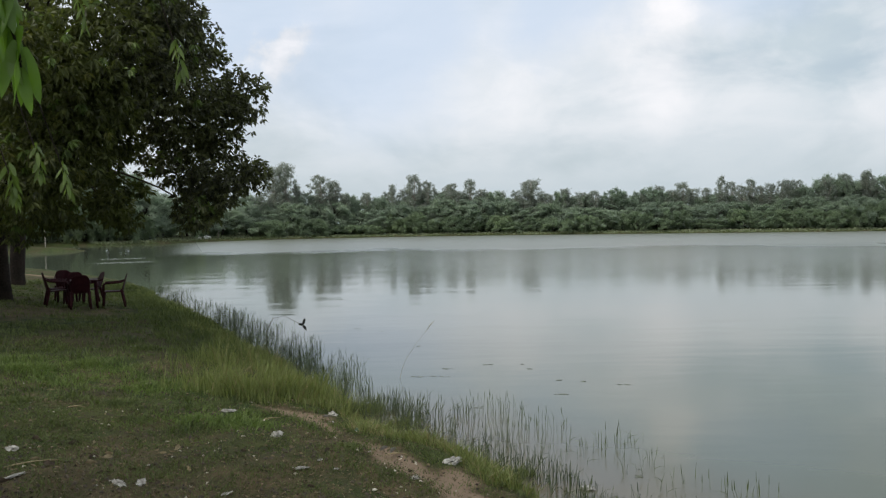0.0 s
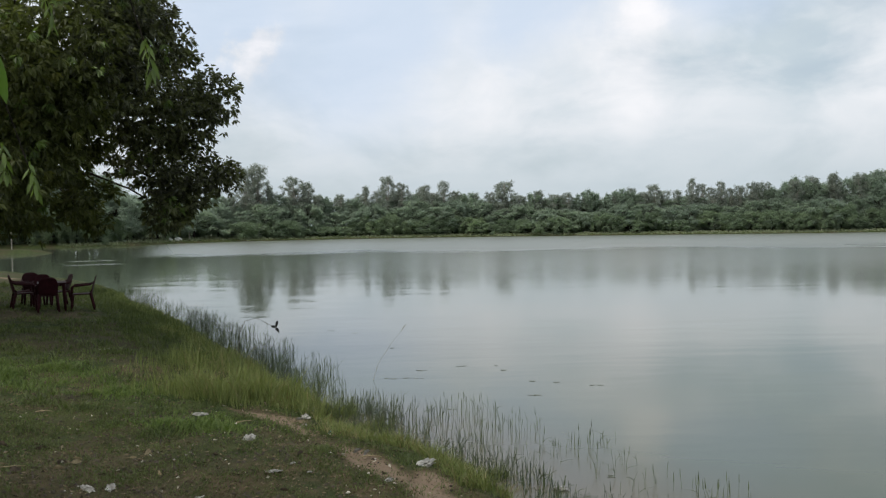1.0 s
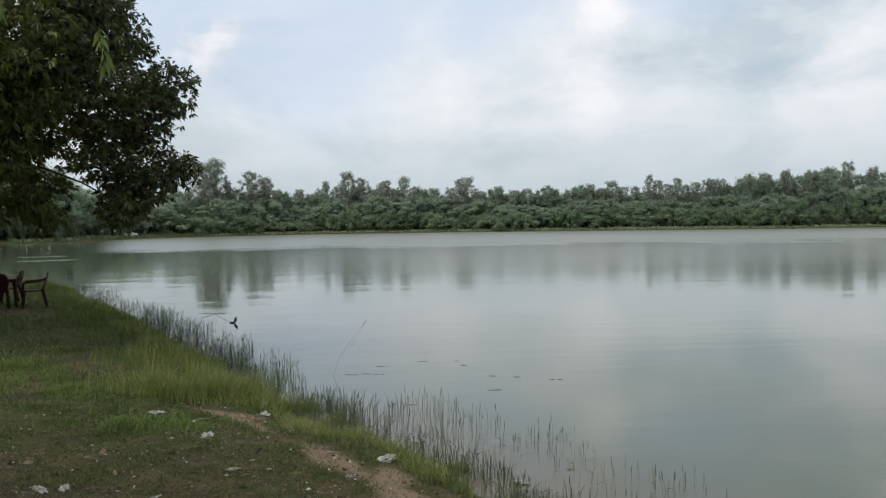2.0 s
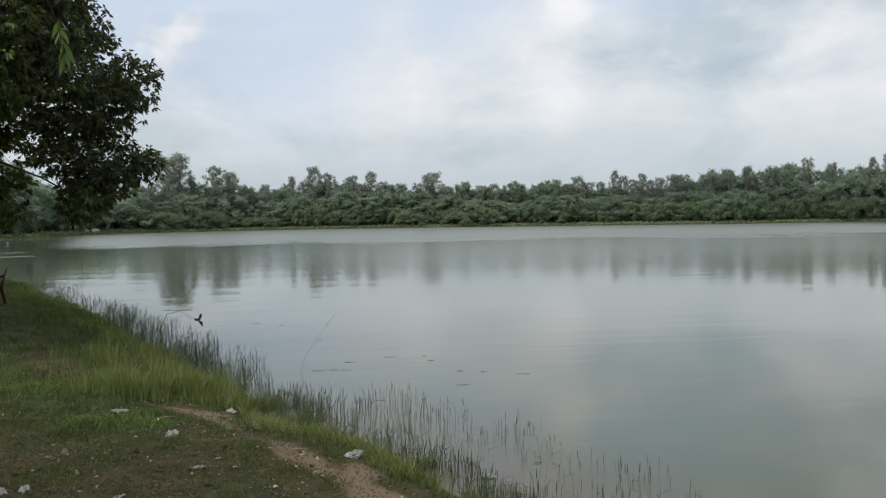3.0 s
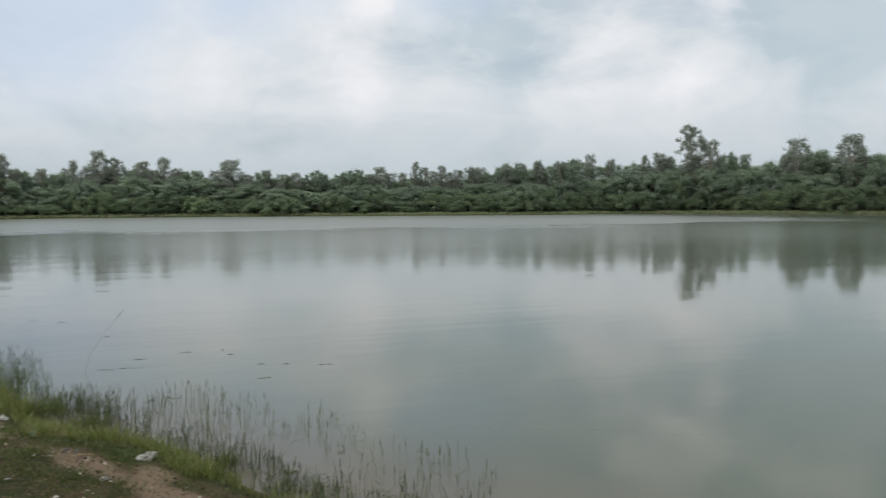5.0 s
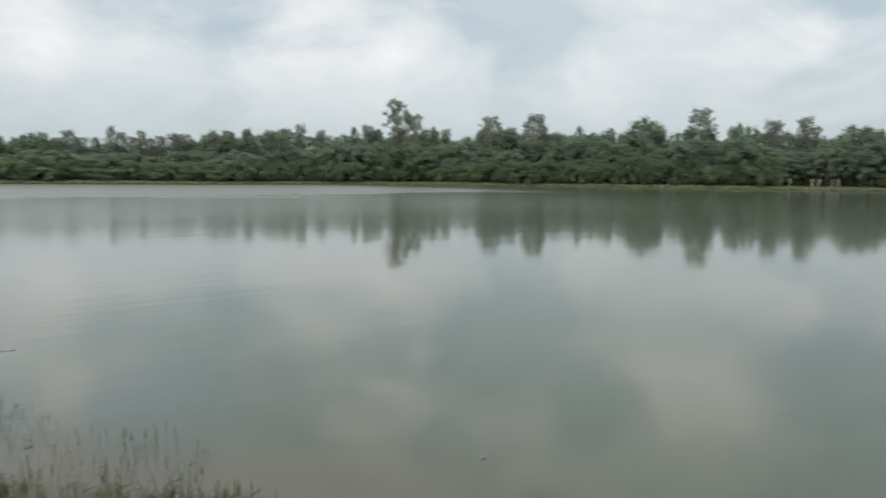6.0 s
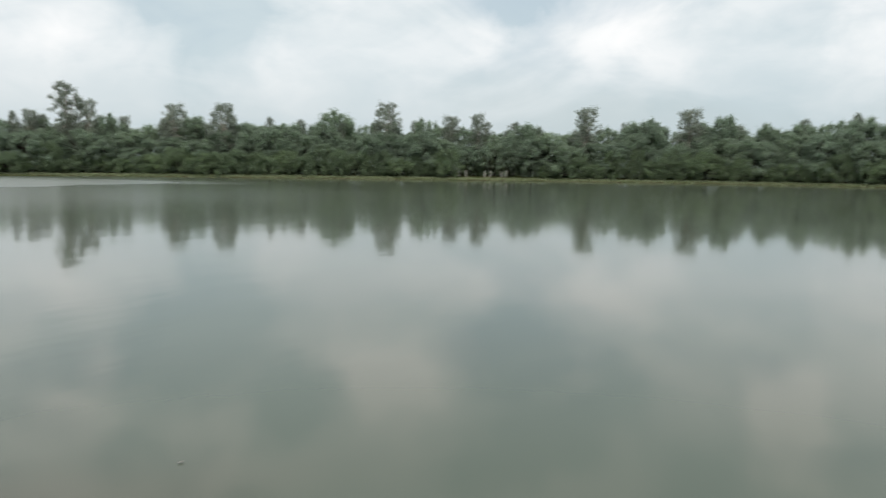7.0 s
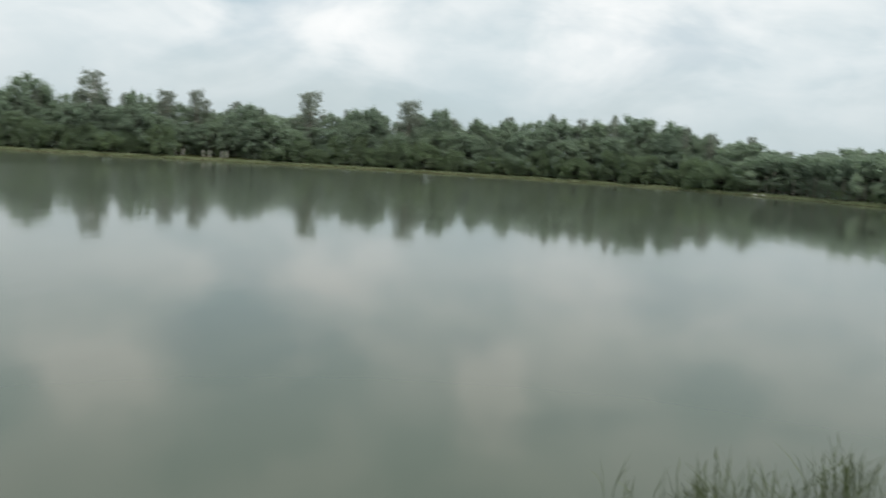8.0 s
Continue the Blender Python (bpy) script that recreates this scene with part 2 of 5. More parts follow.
    t.links.new(place, lengthened.inputs[0])
    rolls = noise_of(t, lengthened.outputs[0], 0.7, 3.0, 0.6)
    high = math_node(t, "ADD", high, math_node(t, "MULTIPLY", rolls, math_node(t, "MULTIPLY_ADD", breeze, 0.36, 0.10)))
    n = node(t, "ShaderNodeBump", Distance=0.12)
    t.links.new(ramp(t, math_node(t, "SUBTRACT", x, y), (-30, 20, 0.14, 0.07)), n.inputs["Strength"])  # calmer in the lee of the woods
    t.links.new(high, n.inputs["Height"])
    t.links.new(n.outputs[0], b.inputs["Normal"])
    t.links.new(b.outputs[0], node(t, "ShaderNodeOutputMaterial").inputs[0])
    return m


SOIL, WATER = ground_material(), water_material()
BARK = surface("grey-brown bark", (0.012, 0.009, 0.007), (0.036, 0.027, 0.021), 0.9, 22, 3, 0.6, 0, 0.2)
PALE_BARK = surface("pale smooth bark", (0.28, 0.25, 0.21), (0.42, 0.39, 0.34), 0.8, 6, 1.2, 0.2, 0, 0.3)
LEAF = leafy("dark broad leaves", (0.034, 0.037, 0.020), (0.155, 0.172, 0.072), 0.36, 0.45, 0.45, 0.55, 1.1)
OLIVE_LEAF = leafy("olive drooping leaves", (0.022, 0.028, 0.010), (0.105, 0.122, 0.034), 0.38, 0.5, 0.35, 0.6, 1.3)
YOUNG_LEAF = leafy("yellow-green young leaves", (0.080, 0.092, 0.021), (0.176, 0.176, 0.056), 0.45, 0.5, 0.35, 0.6, 1.3)
MID_LEAF = leafy("mid green leaves", (0.055, 0.085, 0.022), (0.15, 0.215, 0.055), 0.40, 0.45, 0.4, 0.6, 2.0)
FRESH_LEAF = leafy("fresh green leaves", (0.058, 0.118, 0.014), (0.135, 0.24, 0.034), 0.55, 0.4, 0.5, 0.7, 2.0)
# pale colours, high translucency and sheen imitate distance haze over the far woods
HAZED_WOOD_LEAF = leafy("woodland leaves", (0.298, 0.360, 0.292), (0.416, 0.482, 0.356), 0.80, 0.95, 0.02, 0.14, 0.35, 0.30, (1.04, 1.08, 0.97), 0.6)
HAZED_BUSH_LEAF = leafy("lakeside bush leaves", (0.236, 0.298, 0.206), (0.364, 0.434, 0.270), 0.80, 0.95, 0.02, 0.14, 0.35, 0.34, (1.05, 1.10, 0.94), 0.55)
HAZED_GREY_LEAF = leafy("grey-green leaves", (0.285, 0.315, 0.275), (0.390, 0.425, 0.365), 0.68, 0.95, 0.02, 0.2, 0.4, 0.28, (1.04, 1.06, 0.97), 0.4)
TURF = leafy("short turf blades", (0.036, 0.055, 0.018), (0.132, 0.160, 0.060), 0.3, 0.6, 0.25, 0.6, 1.6)
LIT_LIME_TURF = leafy("fresh lime turf", (0.055, 0.095, 0.024), (0.155, 0.208, 0.064), 0.3, 0.6, 0.25, 0.6, 1.6)
TUFT = leafy("long bank grass", (0.070, 0.094, 0.030), (0.205, 0.234, 0.086), 0.35, 0.55, 0.3, 0.7, 1.2)
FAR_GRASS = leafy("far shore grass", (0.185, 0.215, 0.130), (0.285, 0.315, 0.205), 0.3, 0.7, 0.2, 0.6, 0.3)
REED = leafy("reed stems", (0.040, 0.060, 0.028), (0.125, 0.155, 0.070), 0.2, 0.55, 0.3, 0.7, 1.0)
STRAW = surface("dry straw", (0.22, 0.17, 0.09), (0.38, 0.31, 0.18), 0.8, 30, 4, 0.1)
DRY_REED = surface("dry grey reed", (0.20, 0.19, 0.14), (0.32, 0.30, 0.23), 0.8, 30, 4, 0.1)
MAROON = surface("dark maroon plastic", (0.018, 0.003, 0.005), (0.034, 0.006, 0.009), 0.6, 60, 6, 0.03, 0.0, 0.12)
FILM = surface("grubby white plastic film", (0.17, 0.16, 0.135), (0.38, 0.37, 0.33), 0.55, 25, 9, 0.4)
TEAL = surface("faded teal plastic", (0.10, 0.24, 0.22), (0.20, 0.38, 0.34), 0.5, 20, 6, 0.3)
WHITE_PAINT = surface("chalky white paint", (0.42, 0.41, 0.36), (0.62, 0.60, 0.54), 0.8, 8, 2, 0.1)
WEED = surface("floating water weed", (0.085, 0.10, 0.07), (0.15, 0.165, 0.115), 0.5, 20, 5, 0.3)
LITTER_LEAF = leafy("fallen leaves", (0.018, 0.014, 0.009), (0.20, 0.155, 0.095), 0.1, 0.7, 0.3, 0.9, 1.0)
PALE_LITTER = leafy("pale litter", (0.22, 0.19, 0.14), (0.58, 0.54, 0.46), 0.1, 0.7, 0.3, 0.9, 1.0)
DRY_BLADE = leafy("dry grass blades", (0.16, 0.13, 0.06), (0.34, 0.29, 0.16), 0.25, 0.7, 0.2, 0.7, 1.0)
DEAD_LEAF = surface("dead brown leaf", (0.045, 0.032, 0.022), (0.12, 0.085, 0.05), 0.8, 30, 8, 0.2)
BLACK_LEAF = surface("blackened wet leaf", (0.010, 0.009, 0.008), (0.025, 0.022, 0.018), 0.5, 30, 8, 0.2)
CLOD = surface("crumbled dark earth", (0.030, 0.024, 0.017), (0.085, 0.066, 0.046), 0.95, 40, 9, 0.5)
SACK = surface("white woven plastic", (0.55, 0.55, 0.52), (0.75, 0.75, 0.72), 0.6, 12, 3, 0.3)
STONE = surface("pale pebble stone", (0.22, 0.20, 0.17), (0.40, 0.37, 0.32), 0.85, 14, 4, 0.4)

# ---- plan of the lake and the lie of the land ----
LAKE = [(14, -14), (9.4, -8), (6.9, -4.2), (6.2, -2.2), (5.85, -0.6), (4.9, 2.2), (2.6, 4.75), (1.62, 5.9), (1.02, 6.95), (0.72, 7.8),
        (0.15, 8.85), (-0.75, 9.8), (-1.5, 11.1), (-2.35, 13.3), (-3.45, 15.3), (-5.1, 18.7), (-7.2, 23.1),
        (-10.1, 27.8), (-12.3, 33), (-16, 39), (-26, 50), (-75, 72), (-62, 84), (-42, 87), (-40, 92), (-60, 100),
        (-62, 112), (-45, 118), (-37, 136), (-24, 145), (0, 151), (40, 140), (64, 130), (100, 130), (126, 95),
        (149, 57), (165, 18), (160, -18), (134, -41), (106, -46), (75, -75), (30, -45)]


def rounded(pts, times):
    """The closed outline with its corners cut, again and again."""
    p = np.array(pts, float)
    for _ in range(times):
        q = np.roll(p, -1, 0)
        p = np.stack([0.75 * p + 0.25 * q, 0.25 * p + 0.75 * q], 1).reshape(-1, 2)
    return p


OUTLINE = rounded(LAKE, 2)


def shore_distance(x, y):
    """Metres from the water's edge: above zero on land, below zero in the lake."""
    x, y = np.asarray(x, float), np.asarray(y, float)
    best, inside = np.full(x.shape, 1e9), np.zeros(x.shape, bool)
    for a, b in zip(OUTLINE, np.roll(OUTLINE, -1, 0)):
        e = b - a
        k = np.clip(((x - a[0]) * e[0] + (y - a[1]) * e[1]) / (e @ e), 0, 1)
        best = np.minimum(best, (x - a[0] - k * e[0]) ** 2 + (y - a[1] - k * e[1]) ** 2)
        cross = (a[1] > y) != (b[1] > y)
        inside ^= cross & (x < (b[0] - a[0]) * (y - a[1]) / (b[1] - a[1] + 1e-12) + a[0])
    return np.sqrt(best) * np.where(inside, -1, 1) + 0.12 * np.sin(1.9 * x + 0.7 * y) * np.sin(1.3 * y - 0.8 * x + 1)


def ground_z(x, y, s=None):
    """Height of the ground; the water's level is zero."""
    x, y = np.asarray(x, float), np.asarray(y, float)
    s = shore_distance(x, y) if s is None else s
    z = np.interp(s, [-40, -12, -3, -0.8, 0, 0.35, 0.9, 2.5, 5, 9, 20, 60, 400], [-3, -1.6, -0.6, -0.16, 0, 0.15, 0.29, 0.47, 0.72, 0.95, 1.15, 1.4, 2])
    rough = np.clip(s / 2, 0.15, 1)
    return z + rough * (0.035 * np.sin(1.7 * x + 0.4) * np.sin(1.5 * y + x * 0.3) + 0.018 * np.sin(4.7 * x + y) * np.sin(4.1 * y - 1.3 * x))



# ---- builders ----
rng = np.random.default_rng(7)


def mesh_of(name, verts, faces, material, smooth=False):
    me = bpy.data.meshes.new(name)
    me.from_pydata([tuple(v) for v in verts] if not isinstance(verts, np.ndarray) else verts.tolist(), [], faces if isinstance(faces, list) else faces.tolist())
    me.materials.append(material)
    if smooth:
        me.shade_smooth()
    me.update()
    return me


def part_mesh(name, me, parent, label=""):
    ob = new(name, me)
    ob.parent = parent
    return tagged(ob, label)


def part(name, bm, material, parent=None, label="", smooth=False):
    """One bmesh as one mesh object, under a thing or a part."""
    me = bpy.data.meshes.new(name)
    bm.to_mesh(me)
    bm.free()
    me.materials.append(material)
    if smooth:
        me.shade_smooth()
    ob = new(name, me)
    ob.parent = parent
    return tagged(ob, label)


def stand(name, m, label, category, group="", kind=""):
    ob = new(name)
    ob.empty_display_size = 0.2
    ob.matrix_basis = m
    return tagged(ob, label, category, group, kind)


class Geo:
    """Vertices and faces gathered from many pieces."""

    def __init__(self):
        self.v, self.f, self.n = [], [], 0

    def add(self, verts, faces):
        self.v.append(np.asarray(verts, float))
        self.f.extend([tuple(i + self.n for i in f) for f in faces])
        self.n += len(verts)

    def add_block(self, verts, faces):
        """verts: k x m x 3, the same faces for each of the k pieces."""
        k, m = verts.shape[:2]
        self.v.append(verts.reshape(-1, 3))
        base = self.n + np.arange(k) * m
        for f in faces:
            self.f.extend((base[:, None] + np.array(f)[None, :]).tolist())
        self.n += k * m

    def mesh(self, name, material, smooth=False):
        return mesh_of(name, np.concatenate(self.v), self.f, material, smooth)


def unit(v):
    return v / np.maximum(np.linalg.norm(v, axis=-1, keepdims=True), 1e-9)


def tube(geo, pts, radii, sides=7, gnarl=0.0):
    """A tapered limb along a line of points."""
    pts = np.asarray(pts, float)
    rings = []
    for i, p in enumerate(pts):
        d = unit(pts[min(i + 1, len(pts) - 1)] - pts[max(i - 1, 0)])
        side = unit(np.cross(d, (0.31, 0.87, 0.38)))
        up = np.cross(side, d)
        a = np.arange(sides) * 2 * np.pi / sides
        r = radii[i] * (1 + gnarl * np.sin(3 * a + 1.7 * i) * 0.5 + gnarl * np.sin(2 * a - i) * 0.5)
        rings.append(p + (np.cos(a) * r)[:, None] * side + (np.sin(a) * r)[:, None] * up)
    faces = [(i * sides + j, i * sides + (j + 1) % sides, (i + 1) * sides + (j + 1) % sides, (i + 1) * sides + j)
             for i in range(len(pts) - 1) for j in range(sides)]
    faces.append(tuple(range((len(pts) - 1) * sides, len(pts) * sides)))
    geo.add(np.concatenate(rings), faces)


def bowed(a, b, sag, steps=6):
    """Points from a to b on a bow that rises by sag in the middle."""
    a, b = np.asarray(a, float), np.asarray(b, float)
    k = np.linspace(0, 1, steps)[:, None]
    return a + (b - a) * k + np.array([0, 0, 1.0]) * sag * 4 * k * (1 - k)


def folded_leaves(geo, base, way, length, width, fold=0.25, droop=0.15, facing=None):
    """Leaves of two halves that meet in a ridge; base, way: n x 3."""
    n = len(base)
    across = unit(np.cross(way, unit(rng.normal(size=(n, 3))) if facing is None else facing))
    up = np.cross(across, way)
    length, width = np.broadcast_to(length, n)[:, None], np.broadcast_to(width, n)[:, None]
    mid = base + way * length * 0.45
    tip = base + way * length - np.array([0, 0, 1.0]) * droop * length
    lift = up * width * fold
    geo.add_block(np.stack([base, mid + across * width * 0.5 + lift, tip, mid - across * width * 0.5 + lift], 1), [(0, 1, 2), (0, 2, 3)])


def crown_tips(blobs, count, hollow=0.7):
    """Twig ends in and on rounded masses of leaves (x, y, z, rx, ry, rz)."""
    blobs = np.array(blobs, float)
    size = blobs[:, 3] * blobs[:, 4] + blobs[:, 3] * blobs[:, 5] + blobs[:, 4] * blobs[:, 5]
    pick = rng.choice(len(blobs), count, p=size / size.sum())
    out = unit(rng.normal(size=(count, 3)))
    r = np.where(rng.random(count) < 0.72, rng.uniform(hollow, 1.06, count), rng.uniform(0.2, hollow, count))
    r = np.where(rng.random(count) < 0.10, r * rng.uniform(1.05, 1.38, count), r)  # twigs that stick out
    # knots of leaves with gaps between them
    r = r * (1 + 0.13 * np.sin(out[:, 0] * 7 + pick) * np.sin(out[:, 1] * 6 + 2 * pick) * np.sin(out[:, 2] * 7 - pick))
    return blobs[pick, :3] + out * blobs[pick, 3:] * r[:, None], out


def lumps():
    """A rounded lump's vertices and faces, to fill the heart of a dense crown."""
    bm = bmesh.new()
    bmesh.ops.create_icosphere(bm, subdivisions=1, radius=1.0)
    v, f = np.array([v.co for v in bm.verts]), [tuple(q.index for q in face.verts) for face in bm.faces]
    bm.free()
    return v, f


LUMP_V, LUMP_F = lumps()


def leaf_crown(name, blobs, tips, per_tip, length, width, material, hang=0.5, shingled=False, heart=0.0):
    g = Geo()
    at_, out = crown_tips(blobs, tips, 0.35 if shingled else 0.7)
    base = np.repeat(at_, per_tip, 0)
    if shingled and heart:
        for b in blobs:
            k = 1 + 0.16 * np.sin(LUMP_V[:, 0] * 5 + b[0] * 9) * np.sin(LUMP_V[:, 1] * 6 + b[1] * 7) + rng.uniform(-0.10, 0.10, len(LUMP_V))
            g.add(np.array(b[:3]) + LUMP_V * np.array(b[3:]) * (heart * k)[:, None], LUMP_F)
    way = unit(np.repeat(out, per_tip, 0) * 0.55 + rng.normal(size=(tips * per_tip, 3)) * 0.75 - np.array([0, 0, hang]))
    facing = None
    if shingled:  # leaves that lie like scales, facing out and up
        facing = unit(np.repeat(out, per_tip, 0) * 0.5 + np.array([0, 0, 0.35]) + rng.normal(size=(tips * per_tip, 3)))
        way = unit(np.cross(facing, rng.normal(size=(tips * per_tip, 3))) - np.array([0, 0, hang]))
        base = base + rng.normal(size=base.shape) * length * 0.4
    base = base + way * length * 0.15
    n = len(base)
    folded_leaves(g, base, way, length * rng.uniform(0.65, 1.25, n), width * rng.uniform(0.75, 1.2, n), facing=facing)
    return g.mesh(name, material)


# ---- ground and water ----
PATH = np.array([(-2.15, 10.15), (-1.8, 9.7), (-1.46, 9.26), (-1.04, 8.53), (-0.69, 7.95), (-0.4, 7.39), (-0.04, 6.95), (0.28, 6.4), (0.75, 5.5), (1.6, 3.8), (2.6, 1.4), (3.2, -2.0), (3.6, -6.0)])


def path_distance(x, y):
    best = np.full(np.shape(x), 1e9)
    for a, b in zip(PATH[:-1], PATH[1:]):
        e = b - a
        k = np.clip(((x - a[0]) * e[0] + (y - a[1]) * e[1]) / (e @ e), 0, 1)
        best = np.minimum(best, np.hypot(x - a[0] - k * e[0], y - a[1] - k * e[1]))
    return best


def waves(x, y, f, seed):
    """A smooth uneven pattern from 0 to 1."""
    r = np.random.default_rng(seed)
    total = np.zeros(np.shape(x))
    for _ in range(7):
        a, p, k = r.uniform(0, 6.28), r.uniform(0, 6.28), f * r.uniform(0.6, 1.7)
        total = total + np.sin(k * (x * np.cos(a) + y * np.sin(a)) + p)
    return np.clip(0.5 + total / 7.5, 0, 1)


def bareness(x, y, s):
    """0 where turf grows, 1 on trodden earth."""
    broad = np.maximum(0.06 + 0.29 * waves(x, y, 3.4, 3), np.where(y < 5, 0.17, 0.0)) * (1 + 0.6 * np.clip((8.2 - y) / 2, 0, 1))
    worn = np.clip(1.2 - path_distance(x, y) / broad, 0, 1) * np.maximum(np.clip(0.42 + 1.0 * waves(x, y, 2.6, 4), 0, 1), np.where(y < 5, 0.8, 0.0))
    patches = np.clip((0.6 * waves(x, y, 1.1, 5) + 0.4 * waves(x, y, 4.3, 6) - 0.52) * 2.6, 0, 0.5) * np.clip(s / 2.0, 0, 1)
    near = np.clip((8.8 - np.hypot(x, y) + 3.0 * (waves(x, y, 2.4, 7) - 0.5)) / 3.4, 0, 0.52)
    for u, v, a, b, k in ((0.2, 6.45, 0.30, 0.5, 1.2), (0.12, 7.15, 0.30, 0.42, 1.1), (-0.55, 8.05, 0.22, 0.3, 0.6), (-17.2, 33.6, 1.3, 0.6, 1.0), (-4.55, 10.5, 0.5, 0.25, 0.6), (-2.4, 7.9, 0.6, 0.4, 0.6), (-4.3, 11.9, 0.7, 0.3, 0.45), (-1.8, 9.7, 0.55, 0.30, 1.25), (-3.9, 9.6, 0.35, 0.14, 0.75), (-4.5, 9.1, 0.5, 0.16, 0.7)):
        near = np.maximum(near, k * np.exp(-(((x - u) / a) ** 2 + ((y - v) / b) ** 2)))
    under = 0.36 * np.exp(-(((x + 9.3) / 2.4) ** 2 + ((y - 20) / 3.6) ** 2)) + 0.45 * np.exp(-(((x + 10.5) / 2.0) ** 2 + ((y - 17.5) / 2.0) ** 2)) + 0.4 * np.exp(-(((x + 13.5) / 2.5) ** 2 + ((y - 25) / 4) ** 2))
    mud = np.where(np.degrees(np.arctan2(x, y)) > 38, 0.55, 0.35) * (s > -0.3) * (s < 0.75) * (np.hypot(x, y) > 60)
    return np.maximum(mud, np.clip(np.maximum.reduce([worn, patches, near, under]) * np.clip((s + 0.1) / 0.35, 0, 1) * np.clip((60 - np.hypot(x, y)) / 20, 0, 1), 0, 1))


def make_ground():
    turns, rings = 560, 84 + 34 + 105 + 16
    a = np.linspace(0, 2 * np.pi, turns, endpoint=False)
    r = np.concatenate([np.linspace(0.4, 14, 84, endpoint=False), np.geomspace(14, 70, 34, endpoint=False), np.linspace(70, 215, 105, endpoint=False), np.geomspace(215, 4000, 16)])
    A, R = np.meshgrid(a, r)
    x, y = (R * np.sin(A)).ravel(), (R * np.cos(A)).ravel()
    s = shore_distance(x, y)
    z = ground_z(x, y, s)
    bare = bareness(x, y, s)
    z = z - 0.035 * np.clip(1.2 - path_distance(x, y) / 0.3, 0, 1)
    verts = np.vstack([np.stack([x, y, z], 1), [[0, 0, float(ground_z(0.0, 0.0))]]])
    i = np.arange(rings - 1)[:, None] * turns
    j, k = np.arange(turns)[None, :], (np.arange(turns)[None, :] + 1) % turns
    faces = np.stack([i + j, i + turns + j, i + turns + k, i + k], -1).reshape(-1, 4).tolist()
    faces += [(len(verts) - 1, q, (q + 1) % turns) for q in range(turns)]
    me = mesh_of("ground", verts, faces, SOIL, True)
    layer = me.attributes.new("bare", "FLOAT", "POINT")
    layer.data.foreach_set("value", np.append(bare, 0.5))
    tagged(new("ground", me), "sloping lake bank of worn turf and brown earth", "ground", kind="structure")


def make_water():
    bm = bmesh.new()
    bmesh.ops.create_grid(bm, x_segments=12, y_segments=12, size=210)
    bmesh.ops.translate(bm, verts=bm.verts, vec=(50, 60, 0))
    tagged(part("water", bm, WATER), "calm grey-green lake water with soft ripples", "water", kind="structure")


make_ground()
make_water()


# ---- woods on the far shore ----
def outline_at(az):
    """Distance of the far shore in that direction (degrees to the right of the first view)."""
    a = radians(az)
    r = np.linspace(60, 400, 900)
    s = shore_distance(r * math.sin(a), r * math.cos(a))
    wet = np.nonzero(s < 0)[0]
    return r[wet[-1]] if len(wet) else 60.0


def make_tree(name, blobs, trunk_pts, trunk_r, tips, per_tip, leaf, bark, leaves, label, category="tree", hang=0.2, group="", limbs=True, heart=0.0):
    """A tree standing at the origin: one trunk with its limbs, one crown."""
    root = stand(name, Matrix.Identity(4), label, category, group)
    g = Geo()
    tube(g, trunk_pts, np.linspace(trunk_r, trunk_r * 0.35, len(trunk_pts)), 7, 0.12)
    if limbs:
        for b in blobs[::3]:
            foot = np.asarray(trunk_pts[max(1, len(trunk_pts) // 2)], float)
            tube(g, bowed(foot, b[:3], 0.15 * b[5], 4), np.linspace(trunk_r * 0.4, trunk_r * 0.08, 4), 4)
    part_mesh("trunk", g.mesh("trunk", bark, True), root)
    part_mesh("crown", leaf_crown("crown", blobs, tips, per_tip, leaf, leaf * 0.62, leaves, hang, True, heart), root)
    return root


def dome_blobs(r, count, width, low, high, size, hollow=0.3):
    """Masses of leaves set over and in a lopsided dome, some of them sticking out."""
    out = []
    lean, skew = r.uniform(0, 6.28), r.uniform(0.1, 0.35)
    for i in range(count):
        k = (i + 0.5) / count
        a = i * 2.39996 + r.uniform(-0.6, 0.6)
        deep = r.uniform(0.70, 1.12) if r.random() > hollow else r.uniform(0.3, 0.75)
        up = k ** 0.8 * r.uniform(0.88, 1.0)
        d = width * math.sqrt(max(0.0, 1.0 - up * up * 0.95)) * deep * (1 + skew * math.cos(a - lean) + 0.16 * math.sin(3 * a + lean))
        q = size * r.uniform(0.55, 1.45)
        out.append((d * math.cos(a), d * math.sin(a), low + (high - low) * up * (0.84 + 0.18 * deep), q, q, q * r.uniform(0.6, 1.0)))
    return out


def airy_blobs(r, levels, width, low, high, size):
    """Tufts at the ends of rising limbs, with sky between them."""
    out = []
    for i in range(levels):
        k = (i + r.uniform(0.2, 0.8)) / levels
        a = i * 2.39996 + r.uniform(-0.5, 0.5)
        d = width * r.uniform(0.2, 1.0) * (0.35 + 0.65 * math.sin(math.pi * (0.25 + 0.68 * k)))
        q = size * r.uniform(0.6, 1.3)
        out.append((d * math.cos(a), d * math.sin(a), low + (high - low) * k, q, q, q * r.uniform(0.7, 1.1)))
    return out


